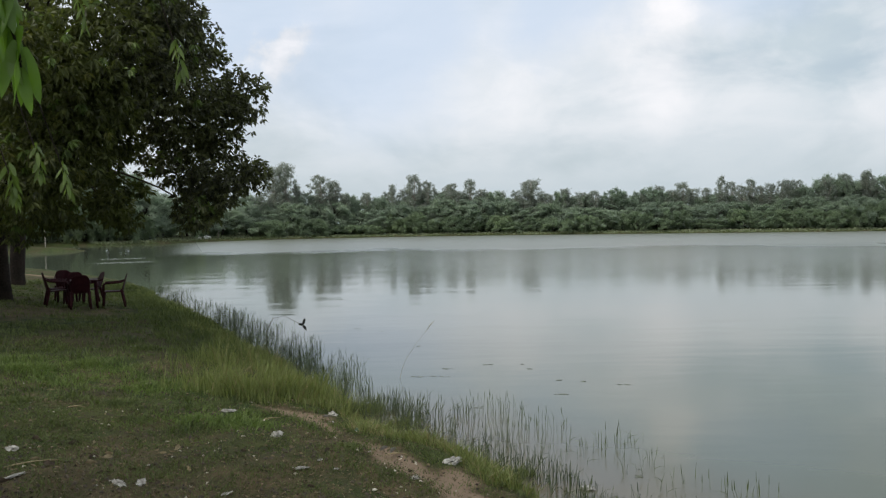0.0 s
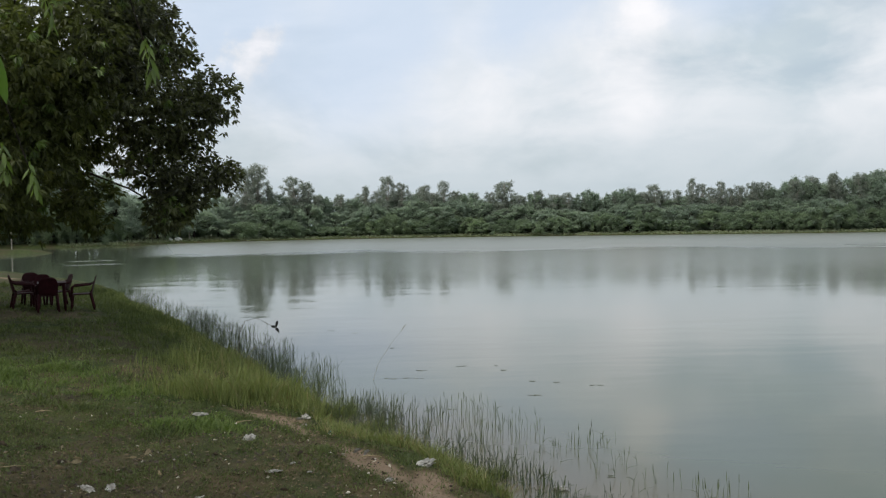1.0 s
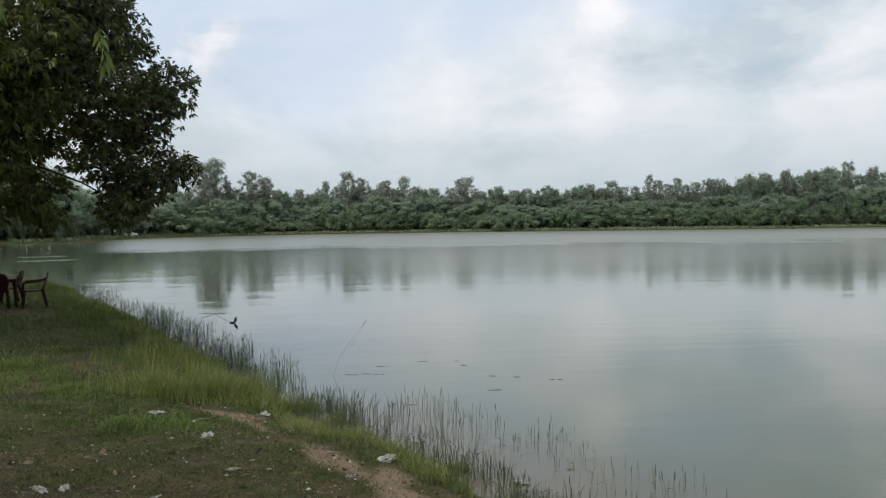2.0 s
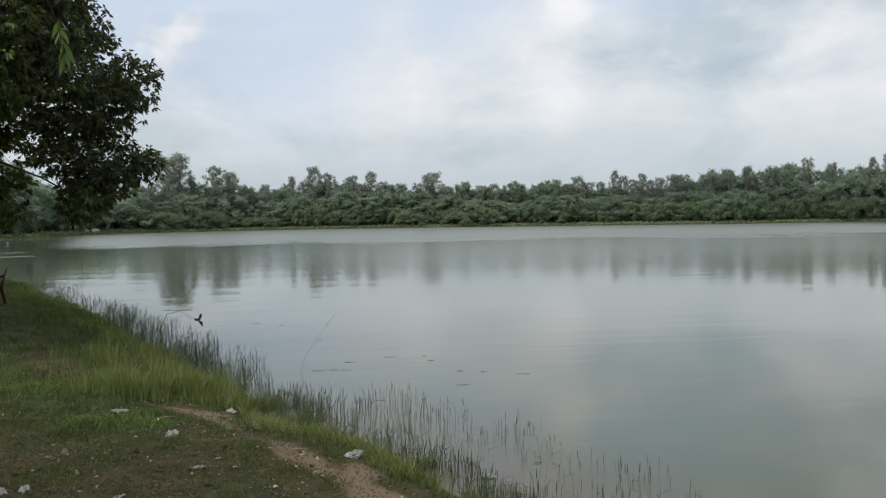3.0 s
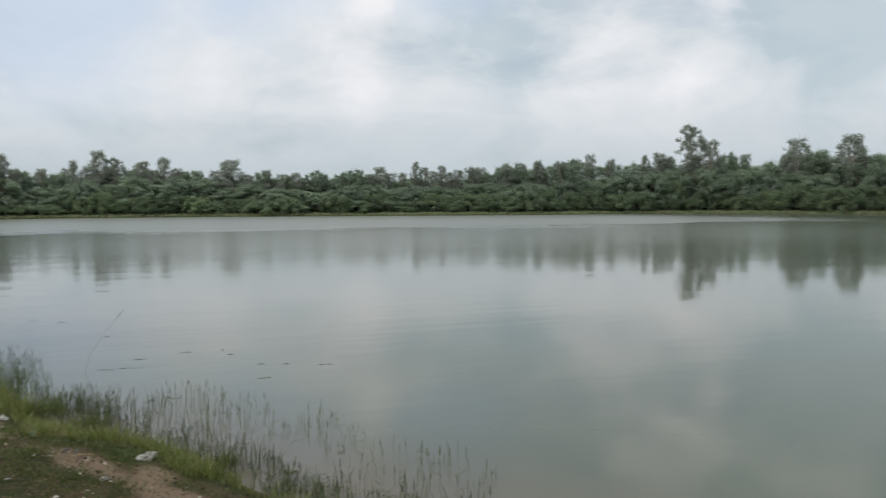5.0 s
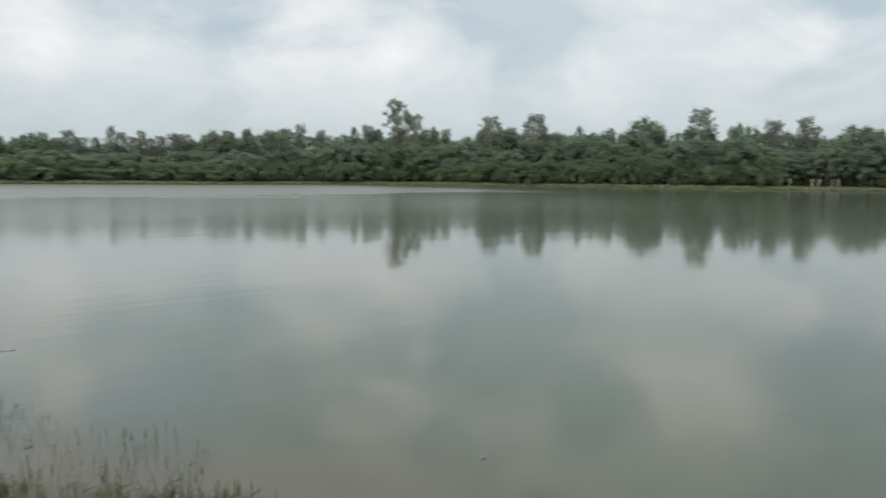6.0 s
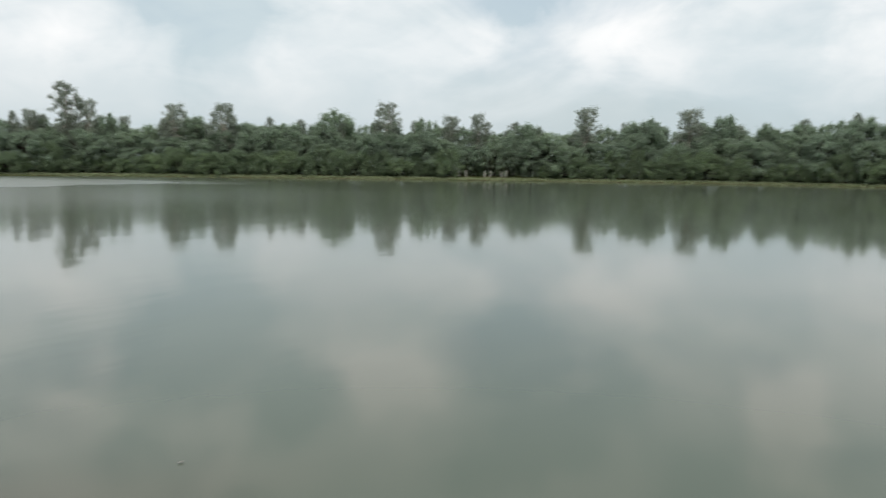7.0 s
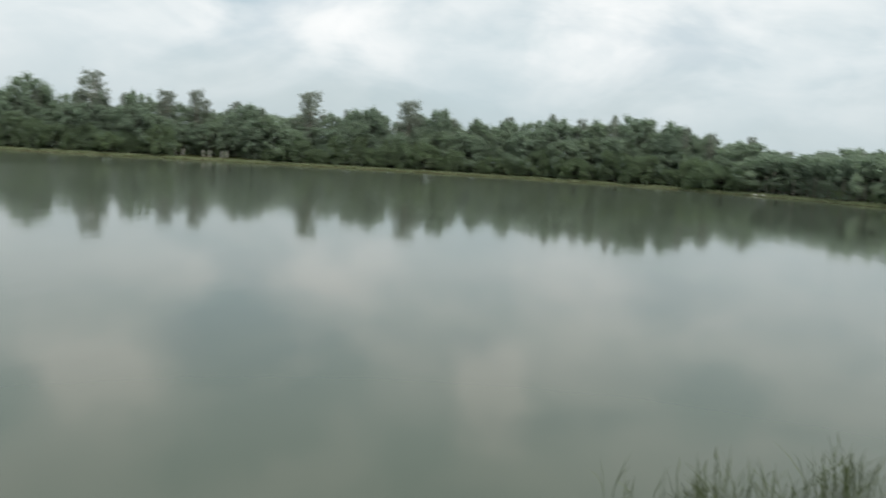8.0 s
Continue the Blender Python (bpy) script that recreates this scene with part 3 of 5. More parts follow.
# the trees that stand out above the rest: direction, top above eye level, breadth (all in degrees), airy or not
TOPS = [(-12.0, 3.9, 1.7, 1), (-11.2, 4.21, 1.9, 1), (-8.7, 3.36, 1.8, 1), (-7.7, 2.91, 1.2, 1), (-6.7, 2.29, 1.4, 0), (-5.4, 2.11, 1.0, 1), (-4.5, 2.06, 1.1, 0), (-3.6, 2.66, 0.8, 1),
        (-2.0, 3.28, 1.6, 1), (-1.0, 2.86, 1.2, 1), (0.7, 2.67, 1.2, 1), (2.0, 2.9, 1.1, 1), (3.5, 2.38, 1.8, 0), (6.4, 2.85, 1.9, 1), (8.5, 2.24, 1.3, 0), (10.2, 1.92, 1.2, 0)]
TOPS += [(12.4, 2.23, 2.1, 0), (14.7, 2.21, 2.5, 0), (16.0, 1.93, 2.0, 0), (16.9, 2.3, 1.4, 1), (19.4, 2.73, 0.9, 1), (20.1, 2.32, 0.9, 1), (21.3, 2.43, 1.1, 1), (22.5, 2.13, 0.9, 1),
         (23.6, 2.31, 1.0, 1), (24.6, 2.09, 1.1, 0), (25.8, 2.78, 1.6, 0), (26.8, 2.56, 1.4, 0), (28.2, 2.65, 1.2, 1), (30.2, 2.96, 2.5, 0), (36.6, 3.19, 1.6, 1), (38.7, 5.03, 2.0, 1)]
TOPS += [(40.0, 4.06, 1.4, 1), (41.2, 3.29, 1.8, 0), (45.3, 3.95, 1.6, 1), (46.7, 3.53, 2.0, 0), (48.5, 4.0, 2.1, 1), (50.2, 3.09, 1.8, 0), (52.8, 3.15, 2.9, 0), (56.5, 4.03, 2.5, 0),
         (60.0, 4.46, 1.9, 1), (62.5, 3.55, 2.0, 0), (64.5, 3.54, 1.6, 1), (66.4, 3.76, 1.3, 1), (69.8, 3.35, 2.6, 0), (74.1, 4.24, 1.9, 1), (78.2, 3.58, 3.0, 0), (81.1, 4.1, 2.0, 1)]
TOPS += [(83.3, 4.05, 1.6, 0), (86.0, 3.2, 2.0, 0), (88.2, 3.4, 1.7, 0), (91.5, 3.6, 3.0, 0), (94.5, 3.61, 2.0, 0), (97.2, 4.28, 3.0, 0), (99.9, 3.74, 2.5, 0), (101.8, 3.06, 1.8, 0),
         (104.7, 2.78, 2.6, 0), (106.5, 2.16, 1.6, 0), (109.5, 2.16, 2.0, 0), (110.8, 2.72, 2.1, 0), (112.4, 2.44, 1.6, 0)]
CANOPY = [(-45, 6.0), (-28, 5.2), (-23, 4.4), (-20, 3.0), (-16, 2.2), (-12.2, 1.9), (-9, 2.1), (-6.2, 1.68), (-0.9, 2.3), (4, 1.95), (9, 1.6), (13.5, 1.5), (15, 1.75), (19, 1.6), (24, 1.75), (28, 2.4),
          (31, 2.75), (33, 2.55), (37.4, 2.8), (41.3, 2.8), (44.6, 2.7), (51, 2.95), (58, 2.9), (61.3, 2.75), (72, 2.75), (80, 3.0), (86, 2.75), (90, 3.25), (96, 3.5), (102, 2.7), (104.7, 2.5), (107.4, 1.5), (112.4, 2.3), (122, 2.4)]


def canopy(az):
    """How high the closed woods reach above eye level there, in degrees."""
    return float(np.interp(az, *zip(*CANOPY)))


def make_woods():
    r = random.Random(11)
    bushes, trees, gums = [], [], []
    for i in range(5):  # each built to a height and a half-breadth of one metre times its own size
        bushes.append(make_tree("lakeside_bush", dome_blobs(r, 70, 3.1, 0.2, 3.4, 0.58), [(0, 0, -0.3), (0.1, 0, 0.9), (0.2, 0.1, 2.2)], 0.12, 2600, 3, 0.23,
                                BARK, HAZED_BUSH_LEAF, "dense rounded green bush at the far water's edge", "bush", 0.2, "bushes along the far shore", True, 0.45))
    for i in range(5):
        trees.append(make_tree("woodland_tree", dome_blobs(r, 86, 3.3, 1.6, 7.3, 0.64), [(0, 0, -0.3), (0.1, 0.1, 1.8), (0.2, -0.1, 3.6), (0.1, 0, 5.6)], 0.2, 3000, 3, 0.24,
                               BARK, HAZED_WOOD_LEAF, "broad leafy green tree in the far woods", "tree", 0.2, "trees of the far woods", True, 0.45))
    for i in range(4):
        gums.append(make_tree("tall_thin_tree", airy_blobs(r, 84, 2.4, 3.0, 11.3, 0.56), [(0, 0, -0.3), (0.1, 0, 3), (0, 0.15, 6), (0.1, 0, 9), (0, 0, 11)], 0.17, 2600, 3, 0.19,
                              PALE_BARK, HAZED_GREY_LEAF, "tall airy grey-green tree above the far woods", "tree", 0.5, "tall trees above the far woods"))
    used = set()

    def plant(kinds, az, back, wide, high):
        x0 = r.randrange(len(kinds))
        d = outline_at(az) + back
        x, y = d * math.sin(radians(az)), d * math.cos(radians(az))
        z = float(ground_z(x, y)) - 0.05
        m = pose(x, y, z, 0, 0, r.uniform(0, 360))
        ob = kinds[x0]
        if ob.name not in used:
            used.add(ob.name)
            ob.matrix_basis = m
        else:
            ob = copy_thing(ob, m)
        ob.scale = (wide * r.uniform(0.9, 1.1), wide * r.uniform(0.9, 1.1), high)

    def reach(az, back, up):
        """Metres from the ground to that many degrees above eye level."""
        return EYE_HEIGHT + (outline_at(az) + back) * math.tan(radians(up)) - 0.9

    az = -44.0
    while az < 122:  # bushes down to the water
        hollow = 64.3 < az < 70.6 or -20 < az < -12.5 or 105.4 < az < 112  # open grass, with slim trunks or a post
        back = r.uniform(9, 10.5) if hollow else r.uniform(3.3, 5.2)
        tall = reach(az, back, canopy(az)) * r.uniform(0.30, 0.68)
        plant(bushes, az, back, r.uniform(0.7, 1.15), tall / 3.9)
        az += r.uniform(0.85, 1.5)
    for back, low, high, spread in ((7.5, 0.62, 0.88, 1.5), (12.5, 0.86, 1.05, 1.7)):
        az = -46.0 + back / 9
        while az < 123:
            b = back + r.uniform(-1.5, 1.5)
            tall = reach(az, b, canopy(az) + (0.30 if az < 33 else 0.5)) * r.uniform(low, high)
            plant(trees, az, b, r.uniform(0.95, 1.4) * (0.85 + 0.02 * tall), tall / 8.1)
            az += spread * r.uniform(0.7, 1.25)
    az = -13.0
    while az < 112:  # airy trees between them, a little lower
        up = canopy(az) + r.uniform(0.15, 0.75 if az < 33 else 0.55)
        b = r.uniform(8.5, 12.5)
        plant(gums, az, b, r.uniform(0.55, 0.95), reach(az, b, up) / 11.7)
        az += r.uniform(0.8, 1.7) if az < 33 else r.uniform(1.6, 3.2)
    for az, up, wide, airy in TOPS:
        back = 10.0
        tall, half = reach(az, back, up), math.radians(wide) * outline_at(az) / 2
        if airy:
            plant(gums, az, back, max(0.5, half / 1.75), (tall + 0.5) / 11.7)
        else:
            plant(trees, az, back, max(0.6, half / 2.6), (tall + 0.5) / 8.1)


make_woods()


def make_undergrowth():
    g = Geo()
    n = 26000
    grid = np.linspace(-46, 123, 400)
    d = np.array([outline_at(a) for a in grid])
    az = rng.uniform(-46, 123, n)
    r = np.interp(az, grid, d) + rng.uniform(3.5, 17, n)
    x, y = r * np.sin(np.radians(az)), r * np.cos(np.radians(az))
    open_ = ((az > 64.3) & (az < 69.6)) | ((az > -20) & (az < -12.5))
    x, y = np.where(open_, x * 1.10, x), np.where(open_, y * 1.10, y)
    base = np.column_stack([x, y, ground_z(x, y) + rng.uniform(0, 2.4, n) * np.clip(waves(x, y, 0.5, 17) + 0.35, 0.3, 1)])
    folded_leaves(g, base, unit(rng.normal(size=(n, 3)) + np.array([0, 0, 0.6])), rng.uniform(0.45, 0.9, n), rng.uniform(0.3, 0.55, n))
    tagged(new("undergrowth", g.mesh("undergrowth", HAZED_WOOD_LEAF)), "dense low green undergrowth below the far woods", "undergrowth", kind="stuff")


make_undergrowth()


# ---- the shade tree on the bank ----
def make_shade_tree():
    foot, fork = np.array([-11.75, 20.9, 0.0]), np.array([-10.9, 20.2, 3.0])
    foot[2] = float(ground_z(foot[0], foot[1])) - 0.1
    root = stand("shade_tree", pose(*foot), "large dark green broad-leaved tree spreading over the grassy bank", "tree")
    lobes = [(-5.5, 16.2, 7.0, 0.75), (-5.1, 16.9, 6.3, 0.55), (-4.3, 17.0, 5.4, 0.62), (-4.5, 16.4, 4.95, 0.62), (-4.2, 16.5, 3.7, 0.42), (-4.6, 16.4, 4.3, 0.42), (-4.55, 15.9, 3.35, 0.60), (-4.9, 15.8, 2.95, 0.48),
             (-5.4, 15.6, 6.2, 0.94), (-5.2, 15.7, 5.1, 1.00), (-5.4, 16.1, 4.1, 0.72), (-5.6, 15.0, 6.7, 0.91), (-5.6, 14.5, 5.3, 0.90), (-3.85, 16.4, 3.65, 0.34), (-5.0, 16.0, 3.5, 0.42)]
    nearer = [(-6.0, 13.8, 5.9, 1.02), (-6.2, 13.7, 4.9, 1.02), (-6.5, 13.5, 4.0, 0.85), (-6.6, 12.9, 5.2, 0.98), (-7.0, 13.3, 3.6, 0.91), (-6.9, 14.4, 3.0, 0.55), (-7.8, 14.6, 2.8, 0.53),
              (-6.15, 14.6, 3.05, 0.36), (-5.95, 14.9, 2.75, 0.28), (-5.9, 13.9, 4.6, 0.5), (-6.35, 14.8, 3.75, 0.42), (-6.0, 15.0, 4.25, 0.36), (-6.5, 15.6, 2.95, 0.36), (-6.15, 15.0, 3.35, 0.32), (-5.8, 15.2, 3.3, 0.24)]
    split = len(lobes)
    lobes = lobes + nearer
    r = random.Random(5)
    blobs = [(x, y, z, q, q, q * 0.85) for x, y, z, q in lobes]
    for i in range(34):  # the rest of the crown, behind, above and towards the trunk
        a, d = r.uniform(0, 6.28), r.uniform(0.2, 1) ** 0.6
        x, y, z = -10.6 + 2.4 * d * math.cos(a), 17.5 + 3.9 * d * math.sin(a), 4.2 + 1.5 * d * math.sin(3 * a) + r.uniform(0, 4.2)
        q = r.uniform(0.75, 1.25)
        blobs.append((x, y, max(z, 3.6), q, q, q * 0.8))
    for i in range(20):  # unseen side away from the water, added to shade the bank
        blobs.append((r.uniform(-15.5, -10.9), r.uniform(10.5, 15.5), r.uniform(4.6, 7.6), 1.15, 1.15, 0.85))
    # more unseen crown, placed to throw shade on the chairs and trunks
    for i in range(34):
        blobs.append((r.uniform(-19.0, -13.0), r.uniform(15.5, 24.5), r.uniform(4.8, 7.8), 1.2, 1.2, 0.85))
    for i in range(8):
        blobs.append((r.uniform(-7.8, -5.6), r.uniform(13.6, 15.8), r.uniform(7.8, 9.2), 0.9, 0.9, 0.8))
    wood = Geo()
    tube(wood, [foot, foot + (0.15, -0.25, 0.6), foot + (0.5, -0.9, 1.6), fork], [0.34, 0.26, 0.22, 0.19], 10, 0.14)
    second = np.array([-14.95, 27.6, float(ground_z(-14.95, 27.6)) - 0.1])
    for i, b in enumerate(blobs):
        start = fork if i % 3 else foot + (0.4, -0.7, 1.6)
        joint = start + (np.array(b[:3]) - start) * 0.5 + (0, 0, 1.0 + 0.12 * (i % 7))
        tube(wood, np.vstack([bowed(start, joint, 0.25, 4)[:-1], bowed(joint, b[:3], 0.15, 4)]), np.linspace(0.055, 0.012, 7), 5)
    shift = -foot
    wood.v = [v + shift for v in wood.v]
    part_mesh("trunk", wood.mesh("trunk", BARK, True), root)
    moved = [(b[0] + shift[0], b[1] + shift[1], b[2] + shift[2], *b[3:]) for b in blobs]
    part_mesh("crown", leaf_crown("crown", moved[:split], 3900, 7, 0.125, 0.058, LEAF, 0.45), root)
    part_mesh("side_crown", leaf_crown("side_crown", moved[split:len(lobes)], 3000, 7, 0.135, 0.058, OLIVE_LEAF, 0.8), root, "olive drooping foliage")
    # packed thickly so that its unseen masses darken the ground below
    part_mesh("upper_crown", leaf_crown("upper_crown", moved[len(lobes):], 10500, 6, 0.20, 0.068, OLIVE_LEAF, 0.6), root)
    young = [(b[0] + 0.25 * b[3], b[1] - 0.8 * b[3], b[2], b[3] * 0.75, b[3] * 0.35, b[3] * 0.8) for b in moved[split:split + 7] + moved[split:split + 5] + moved[7:12]]
    for i in range(150):
        kind = (MID_LEAF, OLIVE_LEAF, YOUNG_LEAF, MID_LEAF, OLIVE_LEAF)[i % 5] if i % len(young) < 12 else (MID_LEAF, LEAF)[i % 2]
        part_mesh("leaf_spray", leaf_crown("leaf_spray", [young[i % len(young)]], 1, 14, 0.14, 0.054, kind, 1.2), root, "fresh light green leaf spray")
    other = stand("shade_tree", pose(*second), "thick-trunked dark tree standing behind plastic garden chairs", "tree")
    g = Geo()
    tube(g, [(0, 0, 0), (0.05, 0, 0.5), (0.1, 0.1, 1.8), (0.0, 0.2, 3.4), (-0.2, 0.3, 5.0)], [0.34, 0.26, 0.23, 0.20, 0.17], 10, 0.15)
    tops = []
    for i in range(24):
        a, d = i * 2.4, 0.5 + 2.2 * (i % 5) / 4
        b = (d * math.cos(a) + 0.2, d * math.sin(a) - 0.6, 3.7 + 0.2 * i, 1.15, 1.15, 0.85)
        tops.append(b)
        tube(g, bowed((0, 0.2, 3.0), b[:3], 0.3, 5), np.linspace(0.1, 0.02, 5), 5)
    part_mesh("trunk", g.mesh("trunk", BARK, True), other)
    part_mesh("crown", leaf_crown("crown", tops, 3200, 6, 0.21, 0.062, LEAF, 0.5), other)


def long_leaf(geo, base, way, length, width, droop, twist):
    """One long leaf with a midrib, a waved edge and a bend."""
    way = unit(np.asarray(way, float))
    side = unit(np.cross(way, (math.cos(twist), math.sin(twist), 0.25)))
    up = np.cross(side, way)
    rows, verts, faces = 8, [], []
    for i in range(rows + 1):
        k = i / rows
        w = width * 0.5 * math.sin(math.pi * min(1, 0.06 + 0.94 * k)) ** 0.75
        c = np.asarray(base) + way * length * k - np.array([0, 0, 1.0]) * droop * length * k * k
        lift = 0.28 * w
        wave = 0.10 * width * math.sin(9 * k + twist * 3)
        verts += [c + side * w + up * (lift + wave), c, c - side * w + up * (lift - wave)]
    for i in range(rows):
        for j in (0, 1):
            a = 3 * i + j
            faces.append((a, a + 1, a + 4, a + 3))
    geo.add(verts, faces)


def make_near_tree():
    """The tree beside the camera, of which single sprays hang into view."""
    foot = np.array([-5.4, 2.2, float(ground_z(-5.4, 2.2)) - 0.1])
    root = stand("overhanging_tree", pose(*foot), "tree with drooping sprays of long bright green leaves overhead", "tree")
    r = random.Random(21)
    fork = np.array([-4.9, 2.4, 4.2])
    wood = Geo()
    tube(wood, [foot - foot, (0.1, 0.05, 1.2), (0.3, 0.1, 2.4), fork - foot], [0.24, 0.19, 0.17, 0.14], 10, 0.14)
    # crown out of view, spread to the left to shade the near turf
    blobs = []
    for i in range(24):
        a = i * 2.4
        b = (-6.6 + 2.2 * math.cos(a) * (0.4 + 0.025 * i), 2.9 + 2.6 * math.sin(a) * (0.4 + 0.025 * i), 5.0 + 0.11 * i, 0.95, 0.95, 0.7)
        blobs.append((b[0] - foot[0], b[1] - foot[1], b[2] - foot[2], *b[3:]))
        tube(wood, bowed(fork - foot, blobs[-1][:3], 0.2, 5), np.linspace(0.07, 0.015, 5), 5)
    part_mesh("crown", leaf_crown("crown", blobs, 2400, 6, 0.19, 0.055, LEAF, 0.6), root)
    # sprays: where the twig ends, how far it hangs, leaves, their length
    for n, (end, count, size) in enumerate([((-0.893, 1.70, 2.955), 26, 0.098), ((-0.975, 1.66, 2.95), 18, 0.098), ((-0.93, 1.74, 3.02), 16, 0.10), ((-2.12, 6.54, 3.88), 13, 0.13), ((-2.57, 5.79, 4.07), 12, 0.10), ((-3.59, 7.13, 3.10), 13, 0.13),
                                            ((-3.31, 6.16, 2.84), 14, 0.12), ((-3.62, 7.68, 2.98), 12, 0.13)]):
        end = np.array(end)
        top = end + (-0.25, -0.1, 0.95)
        tube(wood, np.vstack([bowed(fork, top, 0.6, 7), [end + (-0.05, 0, 0.2), end]]) - foot, [0.022, 0.019, 0.016, 0.012, 0.009, 0.007, 0.006, 0.005, 0.003], 6)
        g = Geo()
        tube(g, np.array([end + (-0.05, 0, 0.2), end + (-0.02, 0, 0.09), end + (0, 0, -0.01)]) - foot, [0.0035, 0.003, 0.002], 6)
        spray = part_mesh("leaf_spray", g.mesh("leaf_spray", BARK, True), root, "drooping twig with long bright green leaves")
        for i in range(count):
            k = i / count
            at_ = end + (-0.05, 0, 0.2) * np.array([k, k, k * 1.5]) + np.array([r.uniform(-1, 1), r.uniform(-1, 1), 0]) * 0.012
            a = i * 2.4 + n
            g = Geo()
            spread = 0.26 if n < 3 else 0.42
            long_leaf(g, at_ - foot, (spread * math.cos(a), spread * math.sin(a), -1.0 + 0.55 * k), size * r.uniform(0.75, 1.15), size * r.uniform(0.24, 0.31), 0.15 + 0.2 * r.random(), r.uniform(0, 6.28))
            # farther sprays take a duller green that imitates the shade on them
            part_mesh("leaf", g.mesh("leaf", FRESH_LEAF if n < 3 else MID_LEAF, True), spray)
    part_mesh("trunk", wood.mesh("trunk", BARK, True), root)


make_shade_tree()
make_near_tree()


# ---- table and chairs under the tree ----
def box(bm, size, at_, bevel=0.008, turn=None):
    made = bmesh.ops.create_cube(bm, size=1.0)["verts"]
    bmesh.ops.scale(bm, vec=size, verts=made)
    if turn is not None:
        bmesh.ops.rotate(bm, matrix=turn, verts=made)
    bmesh.ops.translate(bm, vec=at_, verts=made)
    if bevel:
        bmesh.ops.bevel(bm, geom=list({e for v in made for e in v.link_edges}), offset=bevel, segments=2, affect="EDGES", profile=0.6)


def beam(a, b, r0, r1, flat=1.0):
    """A tapered, slightly flattened bar from a to b."""
    g = Geo()
    tube(g, bowed(a, b, 0, 4), np.linspace(r0, r1, 4), 8)
    return g


def make_chair():
    chair = stand("garden_chair", Matrix.Identity(4), "dark maroon moulded plastic garden armchair on the bank", "chair", "chairs round the plastic table")
    bm = bmesh.new()
    box(bm, (0.43, 0.43, 0.03), (0, 0.0, 0.415), 0.012)
    box(bm, (0.41, 0.03, 0.05), (0, 0.205, 0.395), 0.01)
    part("seat", bm, MAROON, chair)
    # backrest: a bowed, leaning panel with an arched top and slots
    verts, faces = [], []
    cols, rows = 13, 8
    for s in (0, 1):
        for i in range(rows + 1):
            for j in range(cols + 1):
                u, k = j / cols * 2 - 1, i / rows
                top = 0.45 - 0.09 * u ** 4
                z = 0.43 + top * k
                half = 0.20 + 0.025 * math.sin(math.pi * k)
                verts.append((u * half, -0.20 - 0.11 * k + 0.045 * (1 - u * u) * -1 - (0.012 if s else 0), z))
    per = (rows + 1) * (cols + 1)
    for i in range(rows):
        for j in range(cols):
            a = i * (cols + 1) + j
            faces += [(a, a + 1, a + cols + 2, a + cols + 1), (per + a, per + a + cols + 1, per + a + cols + 2, per + a + 1)]
    edge = [j for j in range(cols + 1)] + [i * (cols + 1) + cols for i in range(1, rows + 1)] + [rows * (cols + 1) + j for j in range(cols - 1, -1, -1)] + [i * (cols + 1) for i in range(rows - 1, 0, -1)]
    faces += [(a, per + a, per + b, b) for a, b in zip(edge, edge[1:] + edge[:1])]
    part_mesh("backrest", mesh_of("backrest", verts, faces, MAROON, True), chair)
    for s in (-1, 1):
        g = Geo()
        tube(g, [(s * 0.215, -0.29, 0.70), (s * 0.24, -0.2, 0.665), (s * 0.25, 0.0, 0.645), (s * 0.25, 0.16, 0.64), (s * 0.24, 0.235, 0.60), (s * 0.23, 0.24, 0.42)], [0.020, 0.023, 0.026, 0.026, 0.025, 0.024], 8)
        part_mesh("armrest", g.mesh("armrest", MAROON, True), chair)
        part_mesh("leg", beam((s * 0.225, 0.215, 0.42), (s * 0.245, 0.255, 0.0), 0.036, 0.025).mesh("leg", MAROON, True), chair)
        part_mesh("leg", beam((s * 0.205, -0.205, 0.45), (s * 0.235, -0.30, 0.0), 0.038, 0.025).mesh("leg", MAROON, True), chair)
    return chair


def make_table():
    t = stand("garden_table", Matrix.Identity(4), "dark maroon plastic garden table among chairs", "table")
    bm = bmesh.new()
    box(bm, (0.68, 0.95, 0.03), (0, 0, 0.715), 0.012)
    part("tabletop", bm, MAROON, t)
    bm = bmesh.new()
    for x, y, sx, sy in ((0.30, 0, 0.02, 0.82), (-0.30, 0, 0.02, 0.82), (0, 0.43, 0.57, 0.02), (0, -0.43, 0.57, 0.02)):
        box(bm, (sx, sy, 0.06), (x, y, 0.672), 0.004)
    part("apron", bm, MAROON, t)
    for x in (-1, 1):
        for y in (-1, 1):
            part_mesh("leg", beam((x * 0.28, y * 0.40, 0.70), (x * 0.31, y * 0.44, 0.0), 0.045, 0.032).mesh("leg", MAROON, True), t)
    return t


def seat_party():
    mid, turn = (-9.62, 21.0), 24.5
    away, right = Vector((-math.sin(radians(turn)), math.cos(radians(turn)))), Vector((math.cos(radians(turn)), math.sin(radians(turn))))

    def spot(u, v, face):
        p = Vector(mid) + right * u + away * v
        return pose(p.x, p.y, float(ground_z(p.x, p.y)) + 0.004, 0, 0, turn + face)

    make_table().matrix_basis = spot(0.05, 0, 0)
    first = make_chair()
    # right of the table's line, along it, where it faces
    for i, (u, v, face) in enumerate([(-0.05, -0.85, 4), (0.76, -0.25, 86), (-0.58, -0.35, -82), (-0.62, 0.85, -85), (0.22, 1.25, 105), (-0.42, 1.45, 190), (-0.2, 1.05, 176)]):
        m = spot(u, v, face)
        if i:
            copy_thing(first, m)
        else:
            first.matrix_basis = m


seat_party()


